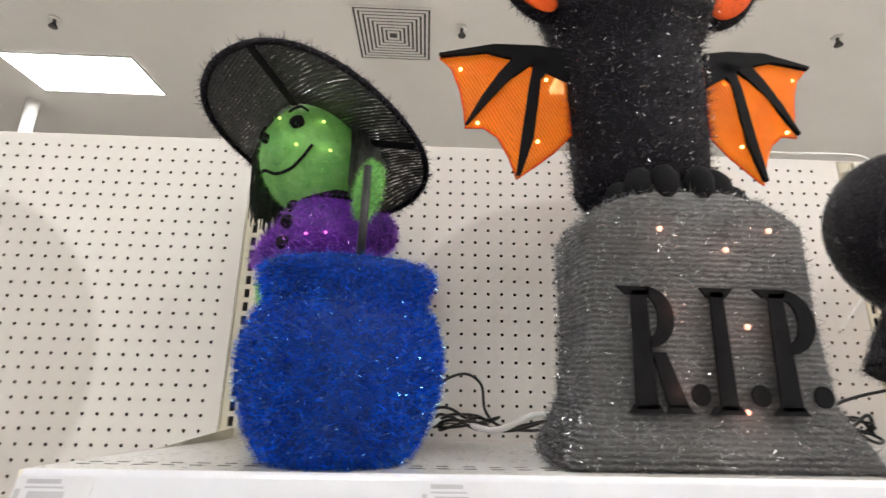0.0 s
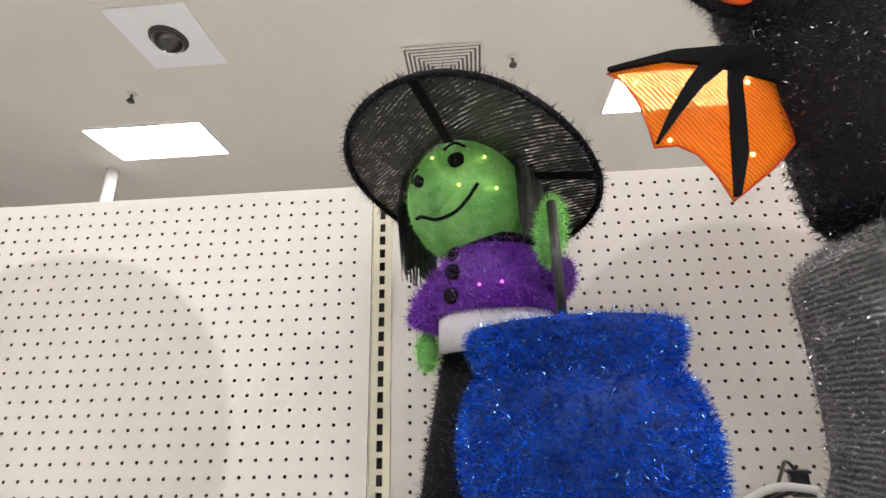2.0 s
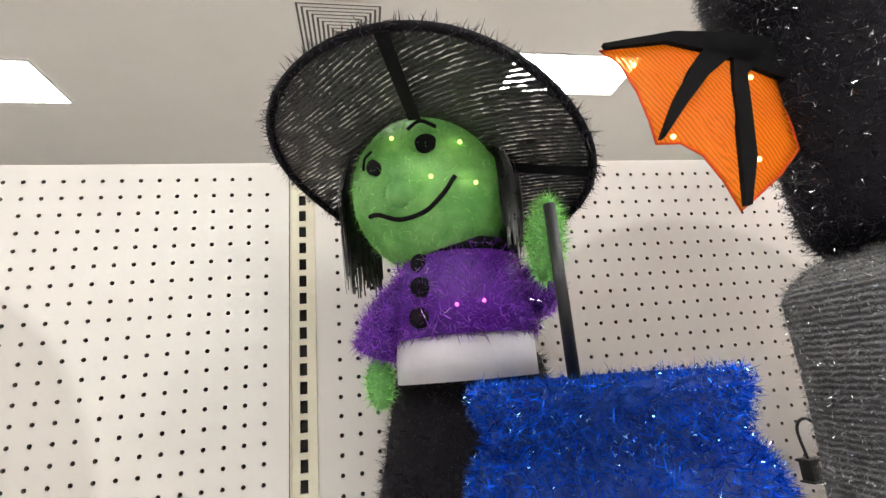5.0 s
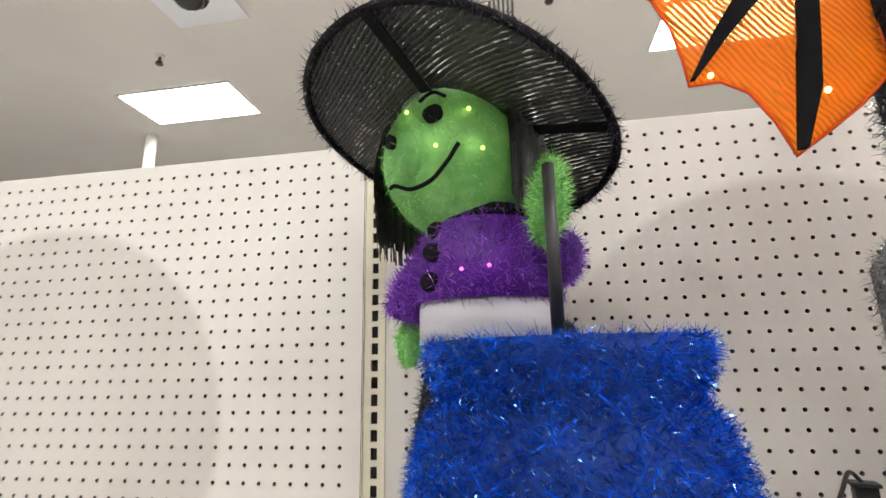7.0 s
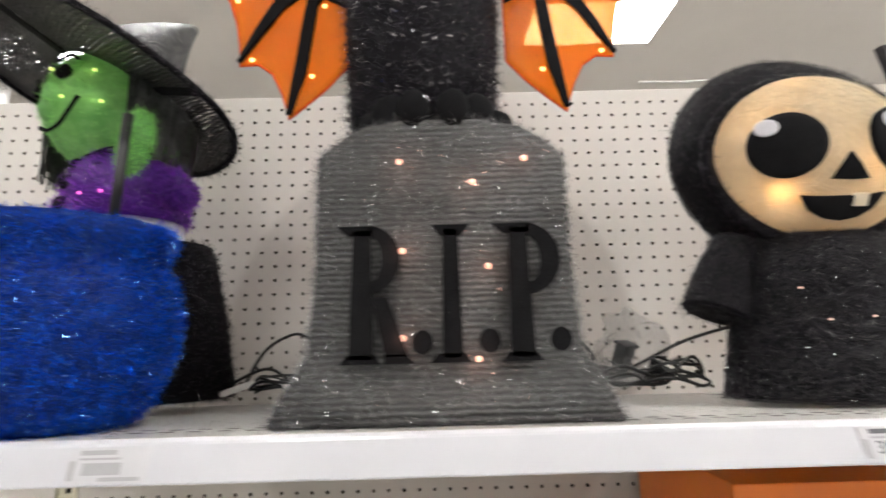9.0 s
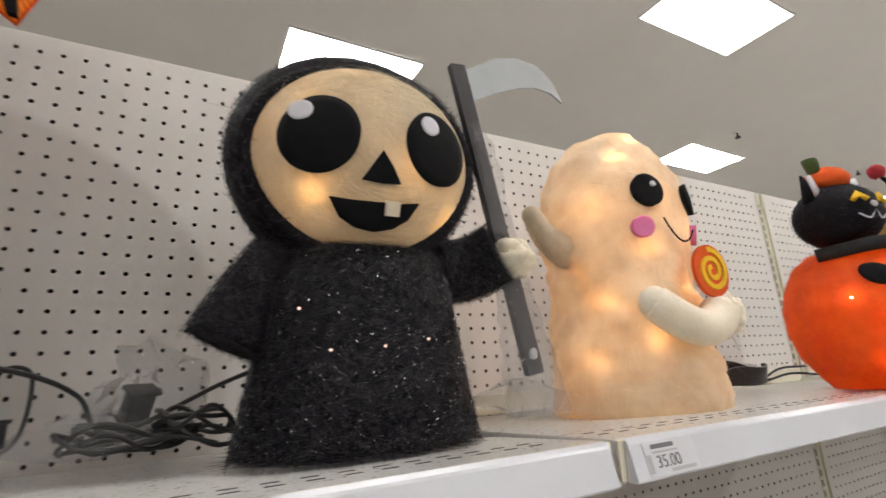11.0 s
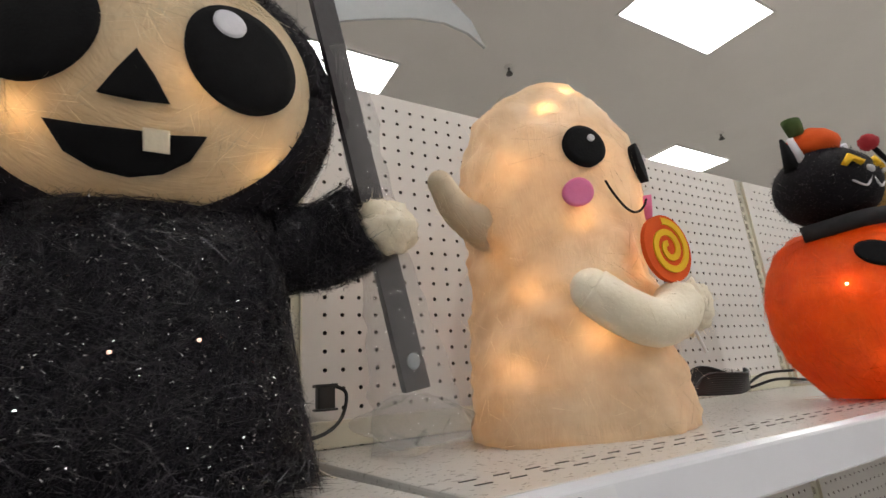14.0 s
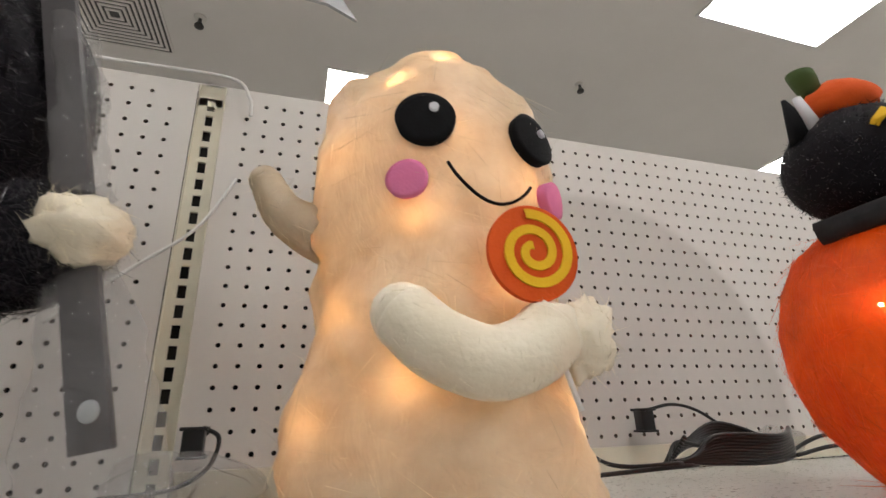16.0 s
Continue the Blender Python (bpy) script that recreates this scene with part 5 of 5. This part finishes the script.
# ---- pumpkin with a black cat ----
PX, PY = 1.877, -0.388
pumpkin = thing("pumpkin_decoration", (PX, PY, Z), "glowing orange fibre pumpkin with a black cat peeking out", "decoration", "lit decorations")
pz = [0, 0.012, 0.045, 0.09, 0.125, 0.165, 0.195, 0.213, 0.219]
pr = [0.062, 0.072, 0.096, 0.107, 0.107, 0.097, 0.080, 0.058, 0.03]
pv, pf = loft([(PX, PY, Z + q, float(np.interp(q, pz, pr)), float(np.interp(q, pz, pr))) for q in np.linspace(0, 0.219, 34)], 80)
pv2 = []
for x, y, z in pv:
    f = 1 + 0.014 * math.cos(8 * math.atan2(y - PY, x - PX)) + 0.02 * noise.noise(Vector((x, y, z)) * 22)
    pv2.append((PX + (x - PX) * f, PY + (y - PY) * f, z))
pv = pv2
compound("shell", [((pv, pf), M["pumpkin"]), (strands((pv, pf), 5200, 0.028, 0.00045, 1.0, flat=True), M["orange_fibre"])], pumpkin, "glowing orange fibre shell", "fibre_fuzz")
pm = Matrix.Rotation(radians(-16), 3, "Z")
PC, PR = (PX, PY, Z + 0.108), (0.1085, 0.1085, 0.122)
raw("eye", *on_skin(ellipse(-0.058, 0.056, 0.0150, 0.0165), PC, PR, 0.004, pm), M["felt"], pumpkin, "black felt eye")
raw("eye", *on_skin(ellipse(0.058, 0.056, 0.0150, 0.0165), PC, PR, 0.004, pm), M["felt"], pumpkin, "black felt eye")
raw("nose", *on_skin([(0.0, 0.040), (-0.012, 0.022), (0.012, 0.022)], PC, PR, 0.004, pm), M["felt"], pumpkin, "black felt nose")
raw("mouth", *on_skin([(-0.062, 0.020), (-0.040, 0.010), (-0.022, 0.010), (-0.014, 0.001), (-0.004, 0.009), (0.035, 0.009), (0.062, 0.020), (0.050, -0.006), (0.024, -0.022), (0.016, -0.010), (0.006, -0.024), (-0.022, -0.020), (-0.046, -0.004)], PC, PR, 0.004, pm, (0.0, -0.004)), M["felt"], pumpkin, "jagged black felt mouth")
for a, z in ((-165, 1.62), (-140, 1.585), (-118, 1.545), (-95, 1.555), (-150, 1.53), (-125, 1.655), (-100, 1.64)):
    r = float(np.interp(z - Z, pz, pr))
    c, s_ = math.cos(radians(a)), math.sin(radians(a))
    lamp("bulb_light", (PX + (r - 0.012) * c, PY + (r - 0.012) * s_, z), 0.038, (1.0, 0.48, 0.16), 0.006)
    bulb(pumpkin, (PX + (r + 0.001) * c, PY + (r + 0.001) * s_, z), 0.0016)
KX, KY, KZ = 1.846, -0.398, 1.757
cm = Matrix.Rotation(radians(-14), 3, "Z")
kc, kr = (KX, KY, KZ), (0.064, 0.058, 0.054)
cat_skin = ball(kc, kr, 30, 20, cm)
cat = [(cat_skin, M["black_core"]), (strands(cat_skin, 5000, 0.006, 0.0006, 0.85), M["black"]), (strands(cat_skin, 260, 0.0022, 0.0005, 0.9, lift=0.002), M["silver"])]
for sx in (-1, 1):
    e = cm @ Vector((sx * 0.043, 0.0, 0.0))
    cat.append((loft([(KX + e.x, KY + e.y, KZ + 0.022, 0.021, 0.012), (KX + e.x * 1.12, KY + e.y * 1.12, KZ + 0.045, 0.013, 0.008), (KX + e.x * 1.3, KY + e.y * 1.3, KZ + 0.07, 0.002, 0.002)], 20), M["felt"]))
    cat.append((loft([(KX + e.x * 0.98, KY + e.y - 0.009, KZ + 0.03, 0.012, 0.006), (KX + e.x * 1.16, KY + e.y * 1.1 - 0.006, KZ + 0.068, 0.003, 0.004)], 16), M["sheer"]))
    cat.append((on_skin([(sx * 0.022 - 0.012, 0.012), (sx * 0.022, 0.024), (sx * 0.022 + 0.012, 0.012), (sx * 0.022 + 0.008, 0.008), (sx * 0.022, 0.017), (sx * 0.022 - 0.008, 0.008)], kc, kr, 0.005, cm, (sx * 0.022, 0.015)), M["yellow_felt"]))
    cat.append((tube(curve_pts([tuple(cm @ Vector((0.0, -0.056, -0.004)) + Vector(kc)), tuple(cm @ Vector((sx * 0.012, -0.055, -0.018)) + Vector(kc)), tuple(cm @ Vector((sx * 0.028, -0.050, -0.010)) + Vector(kc))]), 0.0014, 6), M["white_felt"]))
cat.append((ball(tuple(cm @ Vector((0, -0.055, 0.004)) + Vector(kc)), (0.008, 0.006, 0.006), 14, 10), M["white_felt"]))
cat.append((tube(curve_pts([(PX - 0.085, PY + 0.01, Z + 0.205), (PX - 0.06, PY - 0.055, Z + 0.212), (PX, PY - 0.075, Z + 0.215), (PX + 0.05, PY - 0.06, Z + 0.215)]), 0.0105, 14), M["collar"]))
compound("cat", cat, pumpkin, "black tinsel cat with yellow eyes")
cat_hat = raw("hat", *ball((KX - 0.006, KY, KZ + 0.062), (0.033, 0.031, 0.023), 24, 16, None, 0.15, 30), M["orange_felt"], pumpkin, "small orange pumpkin hat")
raw("stem", *loft([(KX - 0.028, KY + 0.004, KZ + 0.075, 0.009, 0.009), (KX - 0.033, KY + 0.004, KZ + 0.09, 0.012, 0.011), (KX - 0.036, KY + 0.004, KZ + 0.097, 0.0125, 0.011)], 16), M["leaf"], cat_hat, "short green felt stem")

# ---- bear beside the pumpkin ----
QX, QY = 2.216, -0.385
bear = thing("bear_decoration", (QX, QY, Z), "brown glitter bear with bobble headband holding a pumpkin", "decoration", "lit decorations")
bh, bb = ball((QX, QY, 1.776), (0.081, 0.076, 0.080), 32, 22, None, 0.10, 24), loft([(QX, QY, Z, 0.065, 0.06), (QX, QY, Z + 0.08, 0.072, 0.064), (QX, QY, Z + 0.18, 0.06, 0.055), (QX, QY, Z + 0.25, 0.045, 0.042)])
muz = ball((QX + 0.018, QY - 0.062, 1.754), (0.040, 0.034, 0.033), 22, 16)
bpz = [(bh, M["bear"]), (bb, M["bear"]), (muz, M["bear"]), (strands(bh, 3600, 0.005, 0.0006, 0.8), M["bear"]), (strands(bb, 2600, 0.005, 0.0006, 0.8), M["bear"]), (ball((QX + 0.026, QY - 0.094, 1.770), (0.016, 0.011, 0.012), 14, 10), M["felt"]),
       (ball((QX - 0.034, QY - 0.066, 1.790), (0.0085, 0.006, 0.0085), 14, 10), M["felt"]), (ball((QX + 0.052, QY - 0.052, 1.800), (0.0085, 0.006, 0.0085), 14, 10), M["felt"]),
       (ball((QX - 0.02, QY - 0.085, Z + 0.02), (0.03, 0.035, 0.019), 18, 12), M["cream"]), (ball((QX + 0.05, QY - 0.06, Z + 0.02), (0.03, 0.035, 0.019), 18, 12), M["cream"])]
compound("figure", bpz, bear, "brown glitter plush bear")
tp = raw("toy_pumpkin", *ball((QX - 0.070, QY - 0.066, Z + 0.060), (0.036, 0.033, 0.038), 24, 16), M["orange_felt"], bear, "small orange pumpkin with a black face")
for u, w, r in ((-0.012, 0.012, 0.008), (0.012, 0.012, 0.008), (0.0, -0.012, 0.014)):
    raw("face_patch", *ball((QX - 0.070 + u, QY - 0.097, Z + 0.060 + w), (r, 0.004, r * 0.6), 14, 8), M["felt"], tp)
for x, y, z in ((QX - 0.115, QY + 0.0, 1.884), (QX + 0.012, QY + 0.0, 1.876)):
    raw("bobble", *ball((x, y, z), (0.0145,) * 3, 16, 12, None, 0.2, 40), M["red"], bear, "dark red bobble")
    raw("spring", *tube([(x, y, z), (QX - 0.01, QY, 1.842)], 0.0042, 8), M["felt"], bear)

# ---- things further along the shelf ----
pot2 = thing("black_pot", (2.53, -0.42, Z), "small black plastic cauldron pot on the shelf", "pot")
raw("pot", *loft([(2.53, -0.40, Z, 0.04, 0.04), (2.53, -0.40, Z + 0.035, 0.06, 0.06), (2.53, -0.40, Z + 0.07, 0.057, 0.057), (2.53, -0.40, Z + 0.08, 0.064, 0.064), (2.53, -0.40, Z + 0.09, 0.064, 0.064), (2.53, -0.40, Z + 0.085, 0.05, 0.05)], 36), M["box_plastic"], pot2)
drape = thing("gauze_ghost", (2.95, -0.25, Z), "standing white gauze ghost decoration", "decoration")
dv, df = [], []
for k in range(22):
    t = k / 21
    for i in range(72):
        a = 2 * math.pi * i / 72
        r = 0.05 + 0.14 * t ** 0.7 + 0.022 * t * math.sin(9 * a + 2 * t) + 0.008 * t * math.sin(23 * a)
        dv.append((2.95 + r * math.cos(a), -0.25 + 0.8 * r * math.sin(a), Z + 0.40 - 0.40 * t))
for k in range(21):
    for i in range(72):
        j = (i + 1) % 72
        df.append((k * 72 + i, (k + 1) * 72 + i, (k + 1) * 72 + j, k * 72 + j))
df.append(tuple(range(72)))
raw("cloth", dv, df, M["cloth"], drape)


# ---- cables, adapters, plastic bags ----
def cable(points, r=0.0024, material="cable", label="thin black light cord lying on the shelf", name="light_cord"):
    vs, fs = tube(curve_pts(points, 10), r, 8)
    return tagged(raw(name, vs, fs, M[material], None, label), category="cord")


def adapter(x, y, z, rz, tilt=0):
    """A battery plug block with a flange and a lead."""
    t = thing("plug_adapter", (x, y, z), "small black plastic plug adapter", "adapter", "plug adapters")
    m = pose(x, y, z, tilt, 0, rz)
    bm = box(-0.011, -0.009, 0.002, 0.011, 0.009, 0.030, 0.002)
    bmesh.ops.transform(bm, matrix=m, verts=bm.verts)
    part("block", bm, M["box_plastic"], t)
    for z0, z1 in ((0.029, 0.033), (0.0, 0.003)):
        bm = box(-0.014, -0.011, z0, 0.014, 0.011, z1, 0.001)
        bmesh.ops.transform(bm, matrix=m, verts=bm.verts)
        part("flange", bm, M["box_plastic"], t)


def tangle(cx, cy, z, sx, sy, sz, turns, seed, r=0.0022):
    rnd = random.Random(seed)
    pts = []
    for k in range(turns * 6):
        a = k * math.pi / 3 + rnd.uniform(-0.25, 0.25)
        pts.append((cx + sx * math.cos(a) * rnd.uniform(0.7, 1.1), cy + sy * math.sin(a) * rnd.uniform(0.6, 1.1), z + sz * rnd.uniform(0.1, 1.0)))
    return cable(pts, r, label="bundled coil of black light cord")


def film_bag(cx, cy, z, sx, sy, sz, seed):
    rnd = random.Random(seed)
    v, f = ball((cx, cy, z + sz), (sx, sy, sz), 26, 16, None, 0.0)
    v = [(x + 0.5 * sx * noise.noise(Vector((x, y, q)) * 40 + Vector((seed, 0, 0))), y + 0.5 * sy * noise.noise(Vector((x, y, q)) * 40 + Vector((0, seed, 0))), max(z + 0.001, q + 0.4 * sz * noise.noise(Vector((x, y, q)) * 40 + Vector((0, 0, seed))))) for x, y, q in v]
    return tagged(raw("plastic_bag", v, f, M["bag"], None, "crumpled clear plastic bag on the shelf"), category="bag")


cable([(0.33, -0.12, Z + 0.004), (0.355, -0.10, Z + 0.06), (0.40, -0.10, Z + 0.085), (0.43, -0.11, Z + 0.07), (0.435, -0.13, Z + 0.03), (0.46, -0.15, Z + 0.01), (0.52, -0.16, Z + 0.02)])
cable([(0.31, -0.14, Z + 0.01), (0.37, -0.13, Z + 0.035), (0.42, -0.15, Z + 0.012), (0.47, -0.16, Z + 0.006), (0.53, -0.17, Z + 0.025)])
cable([(0.32, -0.17, Z + 0.004), (0.38, -0.16, Z + 0.02), (0.44, -0.18, Z + 0.008), (0.5, -0.18, Z + 0.03), (0.54, -0.2, Z + 0.03)], 0.0045, "white_metal", "thick white flex on the shelf")
tangle(0.40, -0.15, Z + 0.003, 0.05, 0.025, 0.022, 4, 3)
adapter(0.738, -0.03, Z + 0.001, 10)
cable([(0.738, -0.03, Z + 0.032), (0.732, -0.03, Z + 0.075), (0.745, -0.032, Z + 0.090), (0.765, -0.035, Z + 0.078), (0.775, -0.10, Z + 0.02), (0.77, -0.2, Z + 0.004)])
adapter(0.60, -0.06, Z + 0.001, -15)
cable([(0.60, -0.06, Z + 0.032), (0.585, -0.065, Z + 0.045), (0.56, -0.09, Z + 0.03), (0.52, -0.13, Z + 0.006), (0.47, -0.15, Z + 0.006)])
tangle(0.88, -0.20, Z + 0.003, 0.055, 0.03, 0.03, 5, 11)
tangle(0.93, -0.22, Z + 0.003, 0.035, 0.02, 0.04, 4, 12)
cable([(0.76, -0.3, Z + 0.09), (0.80, -0.2, Z + 0.075), (0.83, -0.17, Z + 0.055), (0.86, -0.18, Z + 0.02), (0.95, -0.2, Z + 0.06), (1.0, -0.24, Z + 0.08)])
adapter(0.875, -0.17, Z + 0.03, 30, 25)
film_bag(0.89, -0.17, Z, 0.05, 0.035, 0.05, 5)
film_bag(0.84, -0.20, Z, 0.05, 0.03, 0.02, 6)
film_bag(1.29, -0.24, Z, 0.05, 0.04, 0.022, 7)
adapter(1.262, -0.03, Z + 0.03, 0)
cable([(1.27, -0.03, Z + 0.062), (1.288, -0.035, Z + 0.05), (1.28, -0.04, Z + 0.02), (1.25, -0.06, Z + 0.004), (1.2, -0.1, Z + 0.004)])
adapter(1.86, -0.03, Z + 0.035, 0)
cable([(1.87, -0.03, Z + 0.066), (1.91, -0.035, Z + 0.072), (1.95, -0.04, Z + 0.062), (1.99, -0.06, Z + 0.03), (2.02, -0.10, Z + 0.012)])
for k in range(10):
    o = 0.0032 * k
    cable([(1.77 + o, -0.17, Z + 0.006 + o), (1.80, -0.155 + o, Z + 0.028 - o), (1.86, -0.15, Z + 0.018 + o), (1.92, -0.155 - o, Z + 0.026), (1.96, -0.17, Z + 0.010 + o), (1.90, -0.19 - o * 0.5, Z + 0.004 + o), (1.83, -0.185, Z + 0.006 + o), (1.77 + o, -0.175, Z + 0.010)], 0.0026, label="bundled coil of black light cord")
cable([(1.60, -0.16, Z + 0.05), (1.64, -0.15, Z + 0.055), (1.69, -0.17, Z + 0.012), (1.78, -0.18, Z + 0.008)])
cable([(1.58, -0.2, Z + 0.003), (1.68, -0.18, Z + 0.003), (1.80, -0.18, Z + 0.006)])
cable([(1.95, -0.17, Z + 0.01), (2.0, -0.18, Z + 0.028), (2.06, -0.20, Z + 0.03)])
cable([(1.95, -0.18, Z + 0.008), (2.0, -0.20, Z + 0.018), (2.07, -0.22, Z + 0.012)])
film_bag(1.99, -0.12, Z, 0.03, 0.025, 0.02, 9)
# loose white flex hanging over the board
cable([(0.72 + 0.30, -0.012, RIM_Z + 0.012), (1.10, -0.006, RIM_Z + 0.014), (1.24, -0.01, RIM_Z + 0.012), (1.272, -0.014, RIM_Z - 0.02), (1.276, -0.012, RIM_Z - 0.05)], 0.0026, "white_metal", "thin white flex hooked over the board")
cable([(1.268, -0.01, 1.87), (1.23, -0.02, 1.79), (1.17, -0.03, 1.73), (1.10, -0.04, 1.66)], 0.0022, "white_metal", "thin white flex hooked over the board")
